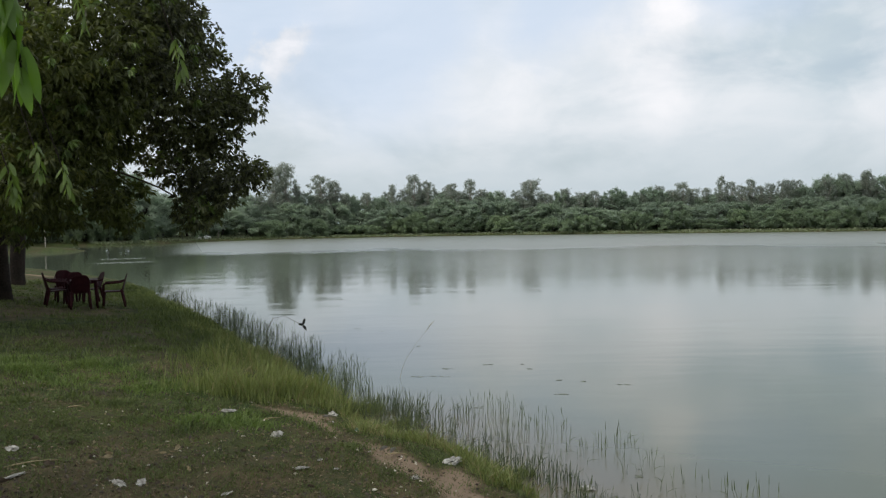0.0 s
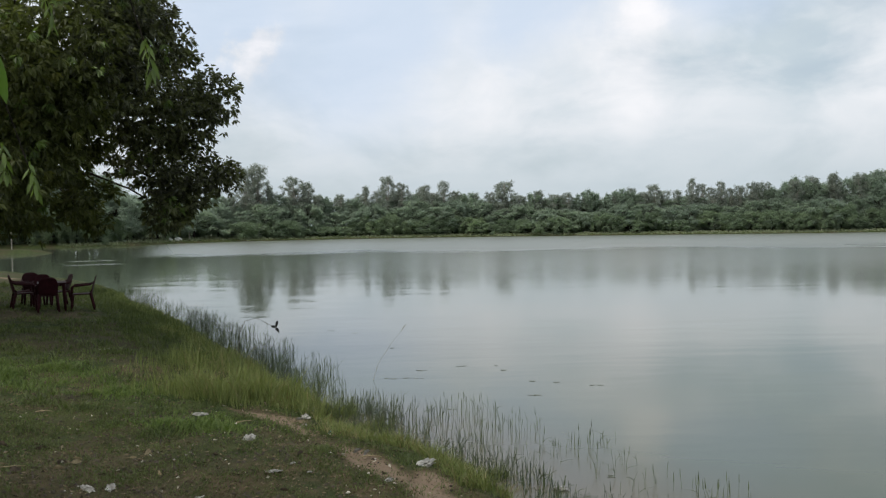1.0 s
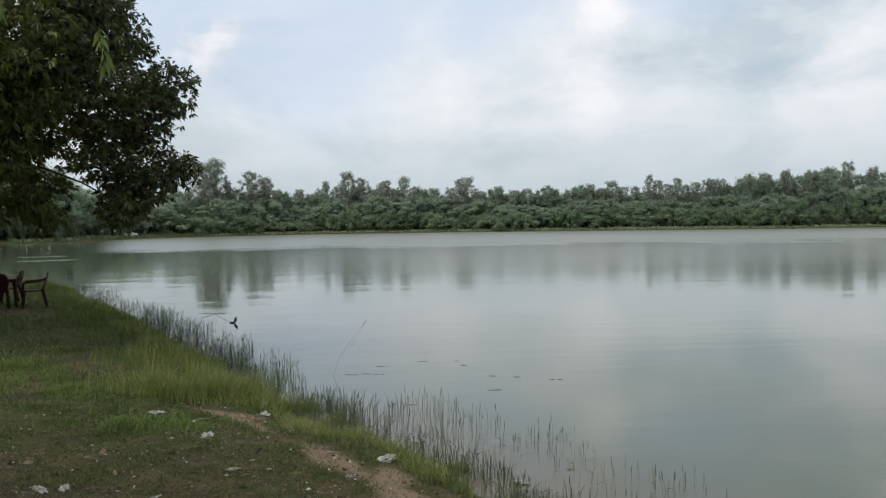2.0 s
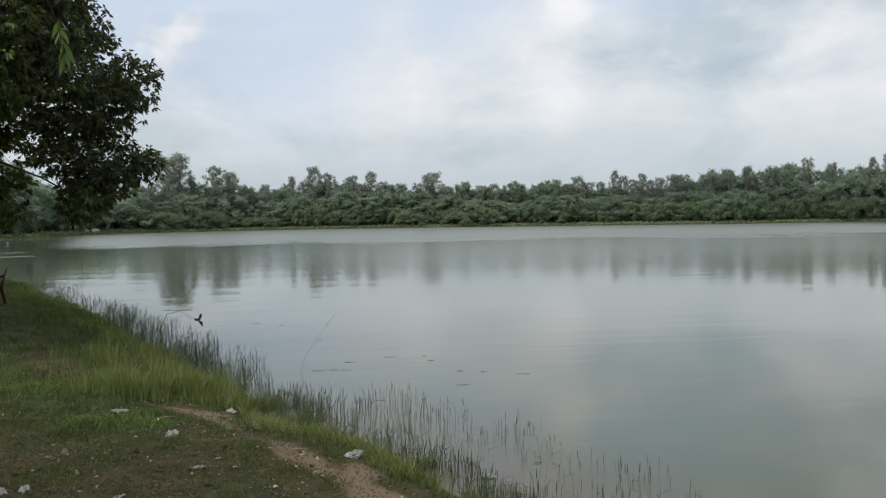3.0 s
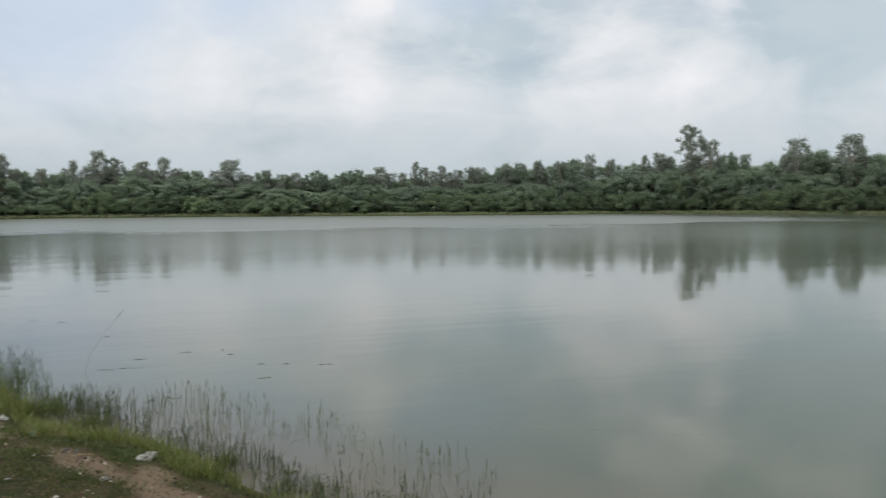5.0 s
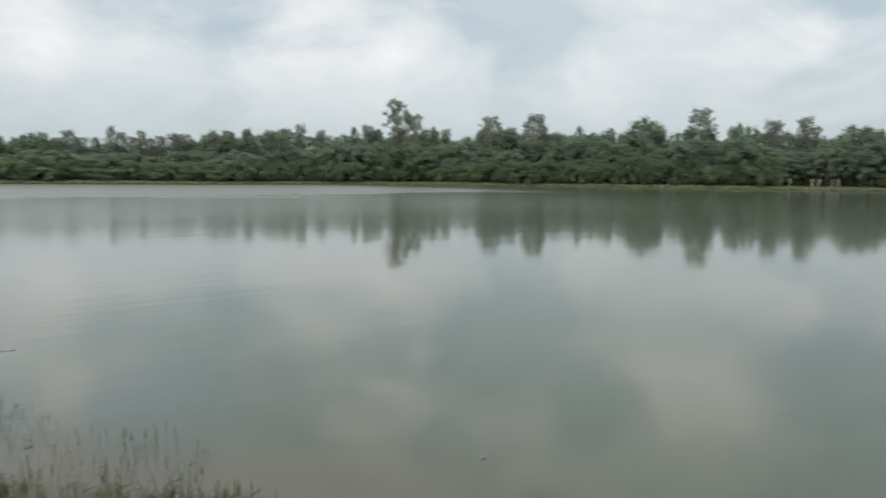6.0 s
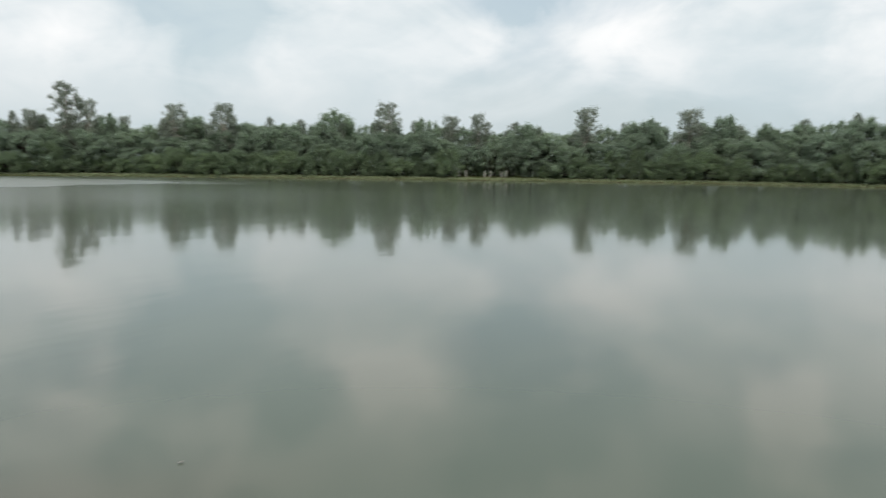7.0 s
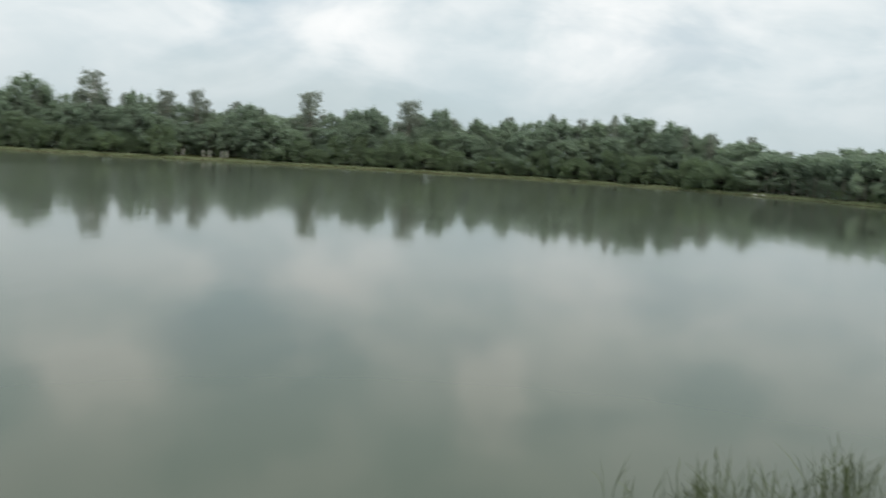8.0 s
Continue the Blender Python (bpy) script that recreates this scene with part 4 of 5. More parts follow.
# ---- grass, reeds and weed ----
def scatter(count, x0, x1, y0, y1, keep, sigma=0.05, per=5):
    """Clumped places in a stretch of the plan; keep gives the chance at x, y."""
    n = max(1, count // per)
    out = []
    total = 0
    while total < count:
        cx, cy = rng.uniform(x0, x1, n), rng.uniform(y0, y1, n)
        ok = rng.random(n) < keep(cx, cy)
        cx, cy = np.repeat(cx[ok], per), np.repeat(cy[ok], per)
        out.append(np.stack([cx + rng.normal(0, sigma, len(cx)), cy + rng.normal(0, sigma, len(cx))], 1))
        total += len(cx)
        if n > 4_000_000:
            break
    return np.concatenate(out)[:count]


def blades(geo, xy, height, width, lean):
    """Bent, tapered grass blades, each with its own turn and lean."""
    n = len(xy)
    z = ground_z(xy[:, 0], xy[:, 1])
    base = np.column_stack([xy, z - 0.008])
    a, b = rng.uniform(0, 6.283, n), rng.uniform(0, 6.283, n)
    h = height * rng.uniform(0.45, 1.3, n) * (0.45 + 1.1 * waves(xy[:, 0], xy[:, 1], 7.0, 19))
    w = width * rng.uniform(0.7, 1.3, n)
    side = np.column_stack([np.cos(a), np.sin(a), np.zeros(n)]) * (w / 2)[:, None]
    push = np.column_stack([np.cos(b), np.sin(b), np.zeros(n)]) * (h * lean * rng.uniform(0.2, 1.2, n))[:, None]
    up = np.column_stack([np.zeros(n), np.zeros(n), h])
    mid = base + up * 0.55 + push * 0.35
    geo.add_block(np.stack([base - side, base + side, mid + side * 0.8, mid - side * 0.8, base + up * 0.95 + push], 1), [(0, 1, 2, 3), (3, 2, 4)])


def wedge(x, y, left=-35.0, right=35.0):
    az = np.degrees(np.arctan2(x, y))
    return (az > left) & (az < right)


def turf_chance(low, high, far0, far1):
    def chance(x, y):
        s, r = shore_distance(x, y), np.hypot(x, y)
        ok = (s > low) & (s < high) & (r > far0) & (r < far1) & wedge(x, y)
        return ok * np.clip(1.05 - bareness(x, y, s) * 1.15, 0.05, 1) * np.clip(0.25 + 1.3 * waves(x, y, 2.6, 9), 0, 1) * np.where(waves(x, y, 11, 8) > 0.42, 1.0, 0.2)
    return chance


def make_grass():
    g = Geo()
    blades(g, scatter(78000, -7, 3, 3.8, 10.5, turf_chance(0.1, 99, 4.0, 10.5), 0.09, 12), 0.034, 0.0075, 1.1)
    blades(g, scatter(34000, -18, 0, 8, 32, turf_chance(0.1, 99, 10.0, 34), 0.10, 12), 0.085, 0.014, 0.8)

    def around(x, y):  # the turf goes on about the camera's standing place
        s = shore_distance(x, y)
        return (s > 0.1) * ((np.hypot(x, y) < 4.0) | ~wedge(x, y)) * np.clip(1.05 - bareness(x, y, s) * 1.15, 0.05, 1) * np.clip(0.25 + 1.3 * waves(x, y, 2.6, 9), 0, 1)
    blades(g, scatter(24000, -7, 5.5, -7, 6, around, 0.09, 12), 0.045, 0.009, 1.0)

    def slope(x, y):
        s = shore_distance(x, y)
        return (s > 0.1) & (s < 1.8) & (y > 12.5) & (y < 32) & wedge(x, y)
    blades(g, scatter(9000, -14, -1.5, 12, 32, slope, 0.07, 7), 0.14, 0.012, 0.7)

    # leftmost patch's lighter blades stand in for a sun fleck; the others are greener grass
    def lime_lit(x, y):
        strip = np.exp(-(((x + 5.9) / 1.5) ** 2 + ((y - 11.2) / 0.75) ** 2)) + 0.7 * np.exp(-(((x + 3.9) / 1.0) ** 2 + ((y - 10.6) / 0.5) ** 2)) + 0.6 * np.exp(-(((x + 2.3) / 0.7) ** 2 + ((y - 8.7) / 0.4) ** 2))
        return strip * (0.4 + 0.6 * waves(x, y, 4.0, 51)) * np.clip(1.1 - 1.6 * bareness(x, y, shore_distance(x, y)), 0, 1)
    tagged(new("turf", g.mesh("turf", TURF)), "short worn green turf on the lake bank", "grass", kind="stuff")
    g = Geo()
    blades(g, scatter(13000, -9.5, -1, 8, 13.5, lime_lit, 0.08, 9), 0.07, 0.010, 0.9)
    tagged(new("lush_turf", g.mesh("lush_turf", LIT_LIME_TURF)), "patches of fresh lime green turf on the bank, leftmost painted as sunlit", "grass", kind="stuff")
    g = Geo()

    def lip(x, y):
        s = shore_distance(x, y)
        return (np.hypot(x + 1.75, y - 9.6) > 0.62) & (s > -0.12) & (s < 0.40 + 0.6 * waves(x, y, 2.0, 23)) & wedge(x, y, -35, 27) & (path_distance(x, y) > 0.22) & (bareness(x, y, s) < 0.5) & (np.hypot(x, y) < 34) & (waves(x, y, 3.1, 13) > 0.22)
    blades(g, scatter(20000, -14, 5, 3, 34, lambda x, y: lip(x, y) * np.clip(14 / np.hypot(x, y), 0.2, 1), 0.05, 9), 0.13, 0.008, 0.9)

    def clump(x, y):
        return np.exp(-(((x + 2.55) / 0.6) ** 2 + ((y - 10.75) / 0.5) ** 2)) + 0.12 * np.exp(-(((x + 3.4) / 0.7) ** 2 + ((y - 13.0) / 1.1) ** 2)) + 0.5 * np.exp(-(((x + 1.9) / 0.45) ** 2 + ((y - 11.1) / 0.4) ** 2))
    blades(g, scatter(5600, -6, -1, 9.5, 16, lambda x, y: clump(x, y) * (shore_distance(x, y) > 0.05), 0.05, 8), 0.27, 0.009, 0.5)

    def shallow(x, y):
        total = 0.0
        for u, v, a in ((-1.0, 10.9, 0.28), (-0.6, 10.0, 0.18), (0.75, 8.0, 0.12), (1.15, 6.95, 0.12), (1.6, 6.3, 0.14), (2.0, 5.6, 0.16)):
            total = total + np.exp(-((x - u) ** 2 + (y - v) ** 2) / a ** 2)
        return total * (shore_distance(x, y) > -0.5)
    blades(g, scatter(1700, -2.5, 4, 4.5, 12.5, shallow, 0.05, 8), 0.16, 0.007, 0.6)
    tagged(new("bank_grass", g.mesh("bank_grass", TUFT)), "tall light green grass tufts along the water's edge", "grass", kind="stuff")
    g = Geo()
    blades(g, scatter(500, -6, -1, 9.5, 16, lambda x, y: clump(x, y) * (shore_distance(x, y) > 0.05), 0.06, 5), 0.28, 0.007, 0.8)
    blades(g, scatter(3000, -9, 3, 4, 18, lambda x, y: lip(x, y) * 1.0, 0.06, 4), 0.12, 0.007, 1.1)
    tagged(new("dry_grass", g.mesh("dry_grass", DRY_BLADE)), "dry straw-coloured blades among the bank grass", "grass", kind="stuff")
    # low shore grass across the water
    g = Geo()
    n = 28000
    az = rng.uniform(-24, 118, n)
    d = np.array([outline_at(a) for a in np.linspace(-24, 118, 300)])
    r = np.interp(az, np.linspace(-24, 118, 300), d) + np.where(az > 38, rng.uniform(0.0, 2.6, n), rng.uniform(0.4, 3.0, n))
    r = r + np.where((az > -20) & (az < -12.5), rng.uniform(0, 6.5, n), 0)
    xy = np.column_stack([r * np.sin(np.radians(az)), r * np.cos(np.radians(az))])
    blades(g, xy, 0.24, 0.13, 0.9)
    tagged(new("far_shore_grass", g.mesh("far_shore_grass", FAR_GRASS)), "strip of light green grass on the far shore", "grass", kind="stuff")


def reed_bed(name, xy, low, high, thick, label, heads=0.25, bend=0.25):
    g = Geo()
    n = len(xy)
    z = np.minimum(ground_z(xy[:, 0], xy[:, 1]), 0.02) - 0.02
    for (x, y), foot in zip(xy, z):
        h = rng.uniform(low, high) * min(0.70, 0.44 + 0.022 * math.hypot(x, y)) * (0.7 if 8 < math.degrees(math.atan2(x, y)) < 60 else 1.0)
        a, k = rng.uniform(0, 6.283), bend * rng.uniform(0.1, 1.3) * h
        r = thick * rng.uniform(0.7, 1.3)
        d = np.array([math.cos(a) * k, math.sin(a) * k, 0])
        pts = [(x, y, foot), np.array([x, y, h * 0.4]) + d * 0.22, np.array([x, y, h * 0.75]) + d * 0.6, np.array([x, y, h]) + d]
        tube(g, pts, [r, r * 0.9, r * 0.65, r * 0.15], 3)
        if rng.random() < heads:
            top = np.array(pts[2]) * 0.6 + np.array(pts[3]) * 0.4
            tube(g, [top, top + (d * 0.08 + (0, 0, 0.03)), top + (d * 0.2 + (0, 0, 0.10))], [r * 0.8, r * 1.6, r * 0.3], 4)
        elif rng.random() < 0.5:  # a side blade
            s0 = np.array(pts[1])
            a2 = rng.uniform(0, 6.283)
            tube(g, [s0, s0 + (0.05 * math.cos(a2), 0.05 * math.sin(a2), h * 0.28), s0 + (0.13 * math.cos(a2), 0.13 * math.sin(a2), h * 0.42)], [r * 0.8, r * 0.7, r * 0.1], 3)
    tagged(new(name, g.mesh(name, REED)), label, "reeds", kind="stuff")


def make_reeds():
    def belt(x, y):
        s, r = shore_distance(x, y), np.hypot(x, y)
        out = -0.35 - 0.45 * waves(x, y, 1.5, 21) - 0.03 * np.clip(r - 10, 0, 14)
        ok = (s < 0.08) & (s > out * 1.6) & wedge(x, y, -24, 29) & (r < 36)
        return ok * np.where(s > out, 1.0, 0.25) * np.clip(0.40 + 0.9 * waves(x, y, 3.0, 31), 0, 1)
    reed_bed("reeds", scatter(3300, -14, 4, 5, 34, lambda x, y: belt(x, y) * np.clip(1.05 - np.hypot(x, y) / 27, 0.12, 1), 0.07, 4), 0.16, 0.46, 0.0033, "thin dark green reeds standing in the shallow water", 0.12, 0.32)

    def thin(x, y):
        s = shore_distance(x, y)
        return (s < -0.4) & (s > -1.9) & wedge(x, y, 0, 24) & (np.hypot(x, y) < 11.5)
    reed_bed("sparse_reeds", scatter(230, 0, 4.6, 5, 11, thin, 0.10, 5), 0.16, 0.42, 0.0026, "sparse thin reeds out in the shallows", 0.4, 0.25)

    def right(x, y):
        s = shore_distance(x, y)
        return (s < 0.12) & (s > -0.35) & wedge(x, y, 96.6, 116) * (waves(x, y, 3.5, 41) > 0.35)
    reed_bed("sedge", scatter(230, 4.5, 8, -4.5, 0.5, right, 0.09, 9), 0.28, 0.76, 0.0034, "clumps of thin arching sedge at the water's edge", 0.08, 0.6)

    def edge(x, y):
        s = shore_distance(x, y)
        return (s < 0.05) & (s > -0.55) & wedge(x, y, 9, 31) & (np.hypot(x, y) < 9)
    reed_bed("reeds", scatter(440, 0.5, 4.5, 4, 9, edge, 0.08, 4), 0.18, 0.40, 0.0022, "low green reeds along the bank's edge", 0.04, 0.12)

    def left(x, y):
        s = shore_distance(x, y)
        return (s < 0.0) & (s > -0.5) & wedge(x, y, 25, 30.5)
    reed_bed("reeds", scatter(130, 2.4, 5, 3.5, 7, left, 0.08, 6), 0.22, 0.52, 0.0024, "low green reeds beside the bank", 0.1, 0.4)


def make_weed():
    r = random.Random(3)
    for x, y, wide in [(-2.16, 19.54, 0.25), (-1.56, 19.06, 0.10), (0.02, 13.97, 0.30), (-0.36, 13.28, 0.40), (0.02, 13.25, 0.2), (0.77, 14.29, 0.3), (1.36, 14.3, 0.16), (1.42, 13.85, 0.18), (1.86, 12.82, 0.10),
                       (1.71, 11.77, 0.24), (-0.56, 16.6, 0.12), (2.79, 12.4, 0.2), (2.23, 12.7, 0.12), (0.46, 11.0, 0.14), (1.9, 7.9, 0.16)]:
        root = stand("floating_weed", pose(x, y, 0, 0, 0, r.uniform(-15, 15)), "small raft of dark water weed floating on the lake", "water weed", "floating weed patches")
        for i in range(max(2, int(wide * 10))):
            bm = bmesh.new()
            q = r.uniform(0.015, 0.04)
            bmesh.ops.create_circle(bm, cap_ends=True, segments=9, radius=q)
            for v in bm.verts:
                v.co *= r.uniform(0.75, 1.15)
                v.co.z = 0.004 + 0.006 * r.random()
            made = bmesh.ops.extrude_face_region(bm, geom=bm.faces[:])["geom"]
            bmesh.ops.translate(bm, vec=(0, 0, 0.003), verts=[v for v in made if isinstance(v, bmesh.types.BMVert)])
            pad = part("pad", bm, WEED, root)
            pad.location = (r.uniform(-wide, wide) * 0.45, r.uniform(-0.035, 0.035), 0)
            pad.scale = (r.uniform(1.2, 2.6), r.uniform(0.35, 0.7), 0.5)


# ---- litter and small things on the bank ----
def crumpled(name, x, y, wide, deep, high, material, label, category, group, seed, wet=False):
    r = random.Random(seed)
    bm = bmesh.new()
    bmesh.ops.create_icosphere(bm, subdivisions=3, radius=0.5)
    for v in bm.verts:
        p = v.co.copy()
        k = 1 + 0.3 * math.sin(5 * math.atan2(p.y, p.x) + seed) * math.sin(3 * math.atan2(p.y, p.x) - 2 * seed) + 0.6 * noise.noise(p * 2.6 + Vector((seed * 3.1, 0, 0))) + 0.6 * noise.noise(p * 7.0 + Vector((0, seed * 1.7, 0))) + 0.3 * noise.noise(p * 15.0 + Vector((seed, 0, 0)))
        v.co = Vector((p.x * wide * k, p.y * deep * k, max(p.z * high * (k + 0.3 * noise.noise(p * 9.0)), -0.08 * high)))
    ob = part(name, bm, material)
    z = 0.0 if wet else float(ground_z(x, y)) - (0.035 * max(0.0, 1.2 - float(path_distance(np.array(x), np.array(y))) / 0.3))
    ob.matrix_basis = pose(x, y, z + 0.012, r.uniform(-5, 5), r.uniform(-5, 5), r.uniform(0, 360))
    return tagged(ob, label, category, group)


def make_litter():
    spots = [(-1.75, 8.11, 0.19, 0.11, 0.09), (-2.54, 9.22, 0.16, 0.09, 0.06), (-3.83, 6.91, 0.24, 0.10, 0.04), (-2.54, 6.06, 0.15, 0.08, 0.05), (-2.40, 6.15, 0.18, 0.07, 0.05), (-1.3, 6.95, 0.13, 0.08, 0.04),
             (-0.98, 6.98, 0.05, 0.04, 0.03), (-5.5, 14.0, 0.22, 0.10, 0.05), (-1.74, 6.18, 0.10, 0.05, 0.03), (-1.44, 10.63, 0.18, 0.12, 0.14), (-1.43, 9.99, 0.17, 0.12, 0.08), (-1.39, 9.44, 0.12, 0.06, 0.04),
             (0.05, 7.68, 0.27, 0.15, 0.10), (-0.28, 6.99, 0.12, 0.07, 0.04), (-3.32, 6.02, 0.2, 0.08, 0.03), (1.35, 7.55, 0.16, 0.09, 0.04), (-5.7, 11.0, 0.2, 0.08, 0.03), (-1.16, 7.2, 0.05, 0.05, 0.03)]
    for i, (x, y, w, d, h) in enumerate(spots):
        crumpled("plastic_scrap", x, y, w * 0.85, d * 0.85, h * 0.6, FILM, "crumpled grubby white plastic scrap lying on the grass", "litter", "white plastic scraps", i + 1, y < 7.7 and x > 1)
    crumpled("plastic_bag", -1.02, 9.0, 0.07, 0.05, 0.05, TEAL, "small crumpled teal plastic bag in bank grass", "litter", "", 61)
    for i, (x, y, a, size) in enumerate([(-0.52, 7.75, 70, 0.22), (-0.62, 7.85, 50, 0.14), (-1.47, 9.7, 10, 0.12)]):
        g = Geo()
        long_leaf(g, (-size / 2, 0, 0.02), (1.0, 0.1, 0.05), size, size * 0.3, 0.05, 1.5)
        ob = new("plastic_strip", g.mesh("plastic_strip", FILM, True))
        ob.matrix_basis = pose(x, y, float(ground_z(x, y)), 0, 0, a)
        tagged(ob, "flat pale strip of torn plastic beside the path", "litter", "torn plastic strips")
    for i, (x, y, w) in enumerate([(5.0, 4.95, 0.05), (66.4, -25.9, 0.5)]):
        crumpled("floating_scrap", x, y, w, w * 0.4, w * 0.12, FILM, "white plastic scrap afloat on the lake", "litter", "floating scraps", 70 + i, True)
    g = Geo()
    n = 9500
    xy = scatter(n, -7, 1.5, 4, 13, lambda x, y: (shore_distance(x, y) > 0.4) * wedge(x, y) * np.clip(1.4 - np.hypot(x, y) / 12, 0.1, 1), 0.25, 3)
    base = np.column_stack([xy, ground_z(xy[:, 0], xy[:, 1]) + 0.006])
    way = unit(np.column_stack([rng.normal(size=n), rng.normal(size=n), rng.uniform(0, 0.35, n)]))
    folded_leaves(g, base, way, rng.uniform(0.012, 0.055, n), rng.uniform(0.008, 0.024, n), 0.4, 0.1)
    tagged(new("fallen_leaves", g.mesh("fallen_leaves", LITTER_LEAF)), "scattered dead brown leaves on the turf", "leaves", kind="stuff")
    g = Geo()
    n = 110
    xy = scatter(n, -7, 1.5, 4, 12, lambda x, y: (shore_distance(x, y) > 0.3) * wedge(x, y) * np.clip(1.3 - np.hypot(x, y) / 11, 0.1, 1), 0.3, 4)
    base = np.column_stack([xy, ground_z(xy[:, 0], xy[:, 1]) + 0.010])
    way = unit(np.column_stack([rng.normal(size=n), rng.normal(size=n), rng.uniform(0, 0.4, n)]))
    folded_leaves(g, base, way, rng.uniform(0.015, 0.06, n), rng.uniform(0.010, 0.03, n), 0.4, 0.1)
    tagged(new("litter_flecks", g.mesh("litter_flecks", PALE_LITTER)), "small pale flecks of dry leaf and plastic on the turf", "litter", kind="stuff")
    g = Geo()
    xy = scatter(60, -6, 1.5, 4, 11, lambda x, y: (shore_distance(x, y) > 0.3) * wedge(x, y) * (0.2 + bareness(x, y, shore_distance(x, y))), 0.2, 3)
    for x, y in xy:
        q = rng.uniform(0.006, 0.018)
        z = float(ground_z(x, y))
        tube(g, [(x, y, z - q), (x, y, z), (x + q * 0.2, y, z + q * 0.7)], [q * 0.9, q * 1.2, q * 0.5], 6, 0.4)
    tagged(new("pebbles", g.mesh("pebbles", STONE)), "small pale pebbles scattered on bare earth", "pebbles", kind="stuff")
    g = Geo()
    xy = scatter(1500, -6.5, 1.5, 4, 11.5, lambda x, y: (shore_distance(x, y) > 0.8) * wedge(x, y) * np.clip(1.3 - np.hypot(x, y) / 12, 0.1, 1) * (waves(x, y, 5, 77) > 0.4) * (path_distance(x, y) > 0.55), 0.12, 4)
    for x, y in xy:
        q = rng.uniform(0.005, 0.018)
        z = float(ground_z(x, y))
        tube(g, [(x, y, z - q), (x + q * 0.2, y, z + q * 0.2), (x + q * 0.3, y, z + q * 0.9)], [q * 1.1, q * 1.3, q * 0.5], 5, 0.5)
    tagged(new("earth_clods", g.mesh("earth_clods", CLOD)), "dark crumbled clods of earth on the worn turf", "clods", kind="stuff")
    for x, y, a, size in [(-3.39, 6.39, 25, 0.40), (-2.0, 9.0, 20, 0.22), (-0.49, 7.61, -8, 0.22), (-4.2, 8.9, 0, 0.2)]:
        g = Geo()
        tube(g, bowed((-size / 2, 0, 0.012), (size / 2, 0.03, 0.014), 0.015, 6), [0.004, 0.008, 0.007, 0.006, 0.005, 0.003], 6, 0.3)
        ob = new("dry_stick", g.mesh("dry_stick", STRAW, True))
        ob.matrix_basis = pose(x, y, float(ground_z(x, y)), 0, 0, a)
        tagged(ob, "thin dry stick lying on the turf", "stick", "dry sticks")
    r = random.Random(33)
    for i in range(34):
        x, y = (r.uniform(-4.0, -2.4), r.uniform(5.6, 7.6)) if i < 22 else (r.uniform(-3.2, -0.6), r.uniform(5.8, 9.0))
        g = Geo()
        size = r.uniform(0.05, 0.14)
        long_leaf(g, (-size / 2, 0, 0.012), (1.0, 0.0, r.uniform(0.05, 0.3)), size, size * r.uniform(0.3, 0.5), r.uniform(0.05, 0.3), r.uniform(1.2, 1.9))
        ob = new("dead_leaf", g.mesh("dead_leaf", (DEAD_LEAF, STRAW, DEAD_LEAF)[i % 3], True))
        ob.matrix_basis = pose(x, y, float(ground_z(x, y)) + 0.004, 0, 0, r.uniform(0, 360))
        tagged(ob, ("curled dead brown leaf lying on the turf", "dry straw-coloured leaf lying on the turf", "curled dead brown leaf lying on the turf")[i % 3], "leaf", "large fallen leaves")
    # a long leaning grass stalk, and a bent reed with a dark dead leaf on it
    stalk = stand("leaning_stalk", pose(-0.85, 13.2, 0), "tall pale dry grass stalk leaning over the water", "grass stalk")
    g = Geo()
    tube(g, [(0, 0, -0.3), (0.17, 0, 0.27), (0.36, 0.05, 0.55), (0.58, 0.1, 0.82)], [0.003, 0.0025, 0.002, 0.0016], 6)
    part_mesh("stem", g.mesh("stem", DRY_REED, True), stalk)
    g = Geo()
    tube(g, [(0.56, 0.09, 0.79), (0.61, 0.1, 0.87), (0.67, 0.12, 0.93)], [0.003, 0.007, 0.002], 6)
    part_mesh("seed_head", g.mesh("seed_head", DRY_REED, True), stalk)
    reed = stand("bent_reed", pose(-3.6, 15.9, 0), "bent reed with a blackened dead leaf hanging from it", "reed")
    g = Geo()
    tube(g, [(0, 0, -0.3), (0.02, 0, 0.45), (0.15, -0.03, 0.72), (0.4, -0.1, 0.78), (0.66, -0.2, 0.66), (0.80, -0.3, 0.62)], [0.006, 0.005, 0.0045, 0.004, 0.0035, 0.003], 6)
    part_mesh("stem", g.mesh("stem", DEAD_LEAF, True), reed)
    g = Geo()
    for way, size in (((0.3, 0, 0.9), 0.14), ((0.45, 0.1, -0.8), 0.14), ((-0.9, 0, 0.15), 0.09)):
        long_leaf(g, (0.80, -0.3, 0.62), way, size, 0.06, 0.05, 1.2)
        long_leaf(g, (0.80, -0.3, 0.62), way, size * 0.9, 0.05, 0.02, 2.6)
    part_mesh("dead_leaf", g.mesh("dead_leaf", BLACK_LEAF, True), reed, "blackened curled dead leaf")


# ---- small things on the far shore ----
def on_shore(az, back):
    d = outline_at(az) + back
    x, y = d * math.sin(radians(az)), d * math.cos(radians(az))
    return x, y, float(ground_z(x, y))


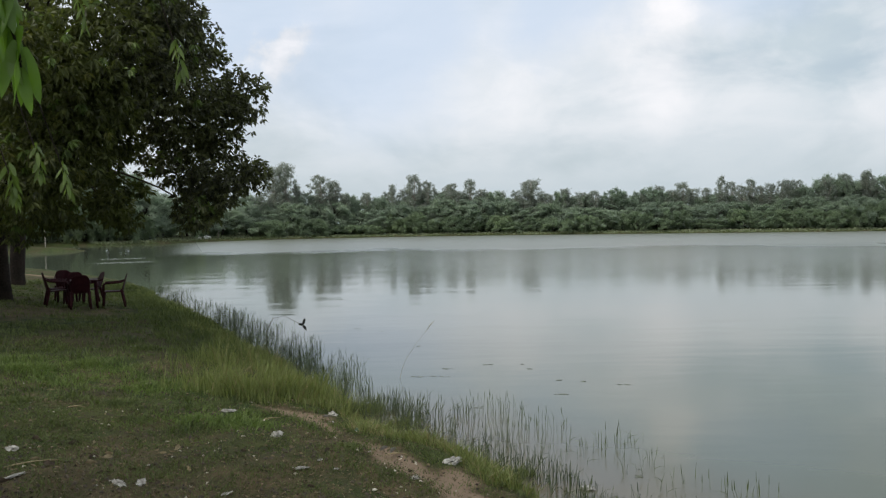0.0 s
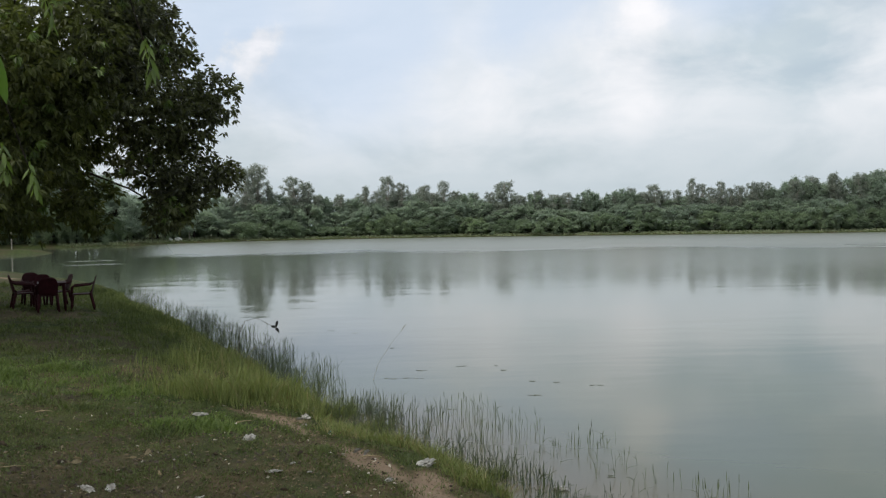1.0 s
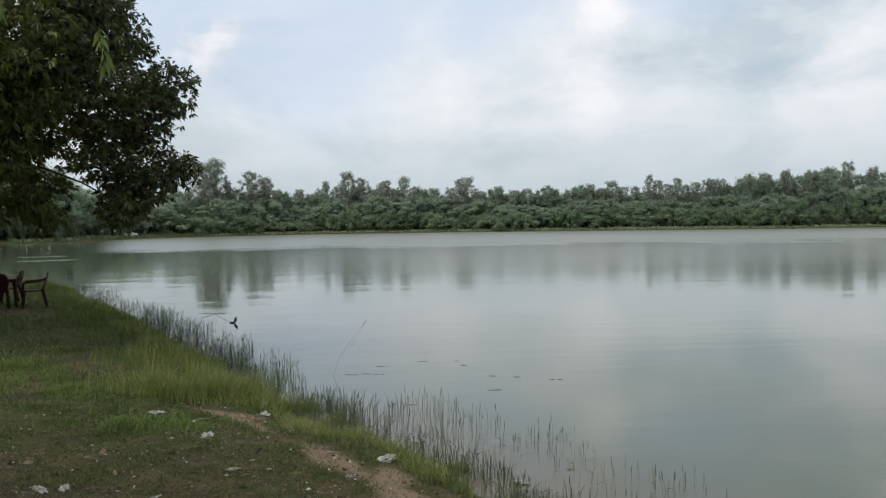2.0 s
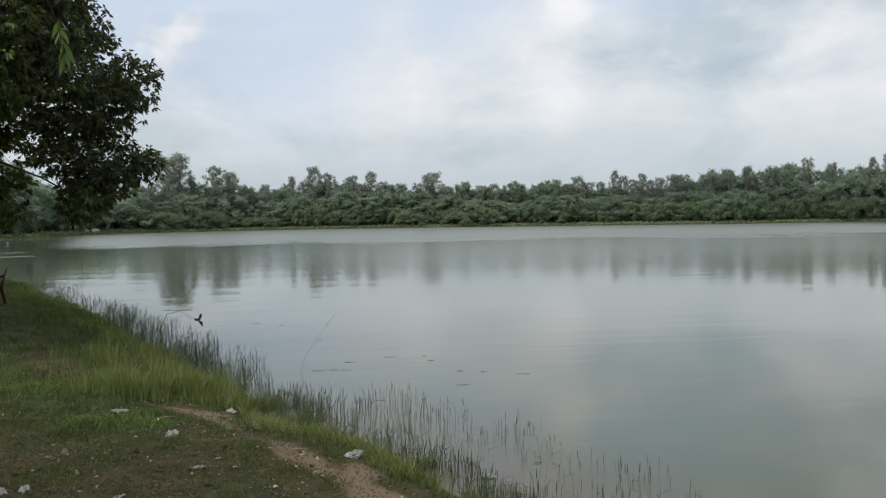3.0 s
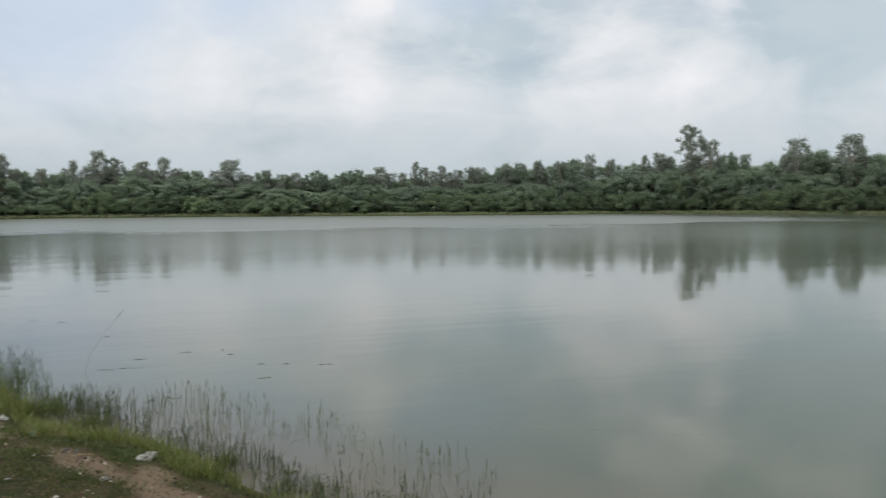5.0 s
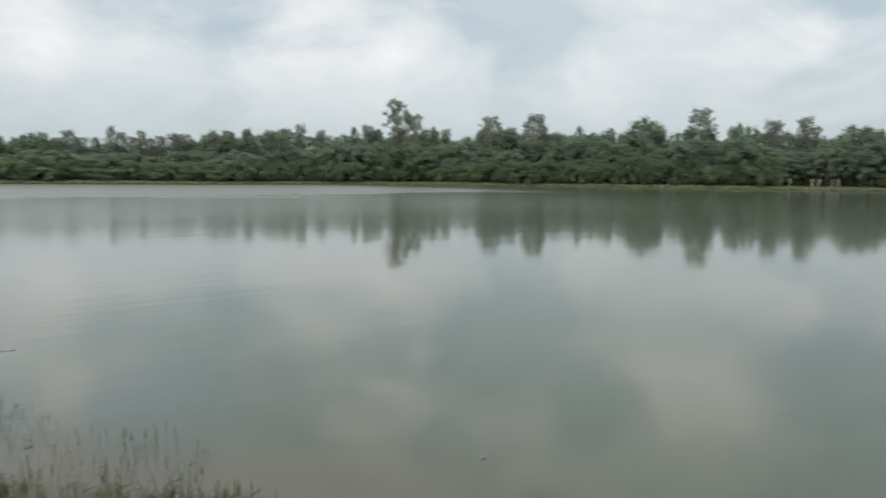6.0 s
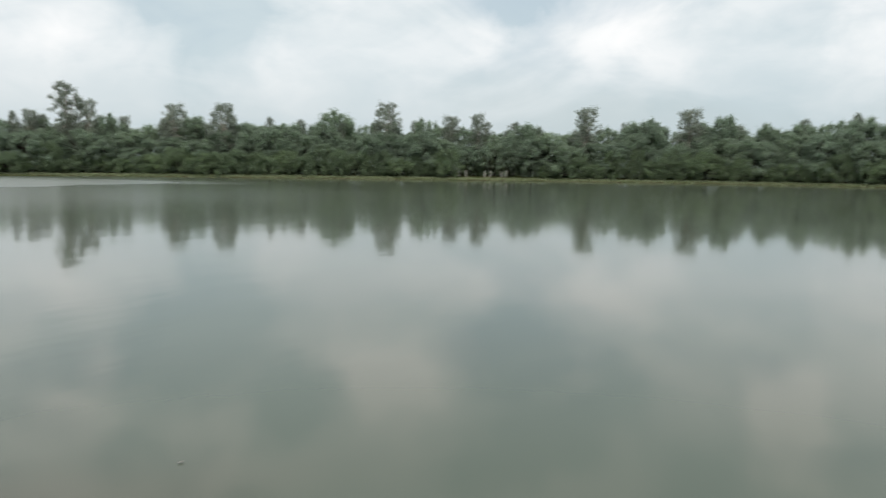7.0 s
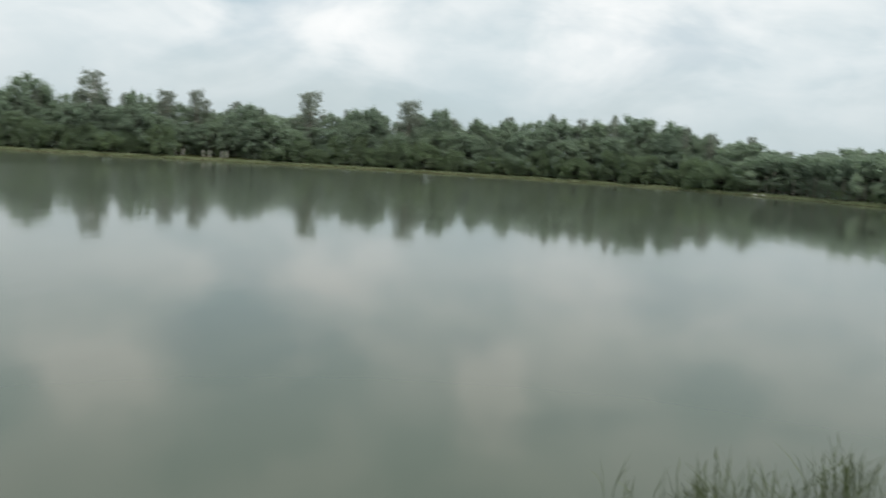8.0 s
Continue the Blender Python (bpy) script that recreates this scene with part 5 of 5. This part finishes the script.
def make_far_things():
    g = Geo()
    tube(g, [(0, 0, -0.3), (0.02, 0, 1.2), (0, 0.02, 2.6)], [0.08, 0.07, 0.06], 8, 0.1)
    me = g.mesh("post", PALE_BARK, True)
    for x, y, z, tall in [(-45.5, 90.5, 0.5, 0.75), (*on_shore(-15.85, 5.0), 1.0)]:
        ob = tagged(new("pale_post", me), "pale upright post on the grassy far shore", "post", "pale posts")
        ob.matrix_basis = pose(x, y, z)
        ob.scale = (0.75, 0.75, tall)
    for az in (65.1, 65.6, 66.95, 67.35, 68.15, 68.5):
        root = stand("painted_trunk", pose(*on_shore(az, 5.0)), "slim tree trunk with a white-painted foot", "tree trunk", "white-painted trunks")
        g = Geo()
        tube(g, [(0, 0, -0.2), (0, 0, 0.6), (0.03, 0, 1.3)], [0.105, 0.09, 0.085], 8, 0.1)
        part_mesh("painted_foot", g.mesh("painted_foot", WHITE_PAINT, True), root, "chalky white painted foot")
        g = Geo()
        tube(g, [(0.03, 0, 1.29), (0.08, 0.05, 2.8), (0.05, 0.1, 4.6)], [0.083, 0.075, 0.05], 8, 0.1)
        part_mesh("bark", g.mesh("bark", BARK, True), root)
    for i, (az, w, h) in enumerate([(-17.1, 0.6, 0.7), (-16.6, 1.3, 0.8), (105.3, 0.45, 0.3), (105.8, 0.6, 0.3)]):
        x, y, z = on_shore(az, 4.0 if az < 0 else 0.6)
        ob = crumpled("white_sack", x, y, w, w * 0.6, h, SACK, "white plastic sack lying on the far shore", "sack", "white sacks", 40 + i)
    r = random.Random(9)
    g = Geo()
    for i in range(18):  # a stand of slim pale trunks at the wood's edge
        x, y, z = on_shore(105.5 + i * 0.42, 4.0 + r.uniform(0, 2))
        root = stand("slim_trunk", pose(x, y, z), "slim pale plantation tree trunk at the wood's edge", "tree trunk", "slim plantation trunks")
        q = Geo()
        tube(q, [(0, 0, -0.2), (0.05, 0, 2.0), (r.uniform(-0.2, 0.2), 0.1, 4.6)], [0.11, 0.10, 0.07], 7, 0.1)
        part_mesh("bark", q.mesh("bark", PALE_BARK, True), root)
        part_mesh("crown", leaf_crown("crown", [(0, 0, 4.6, 1.1, 1.1, 1.0), (0.3, 0.2, 5.6, 0.9, 0.9, 0.8)], 130, 3, 0.5, 0.3, HAZED_WOOD_LEAF, 0.3), root)


make_far_things()
make_weed()
make_litter()
make_reeds()
make_grass()
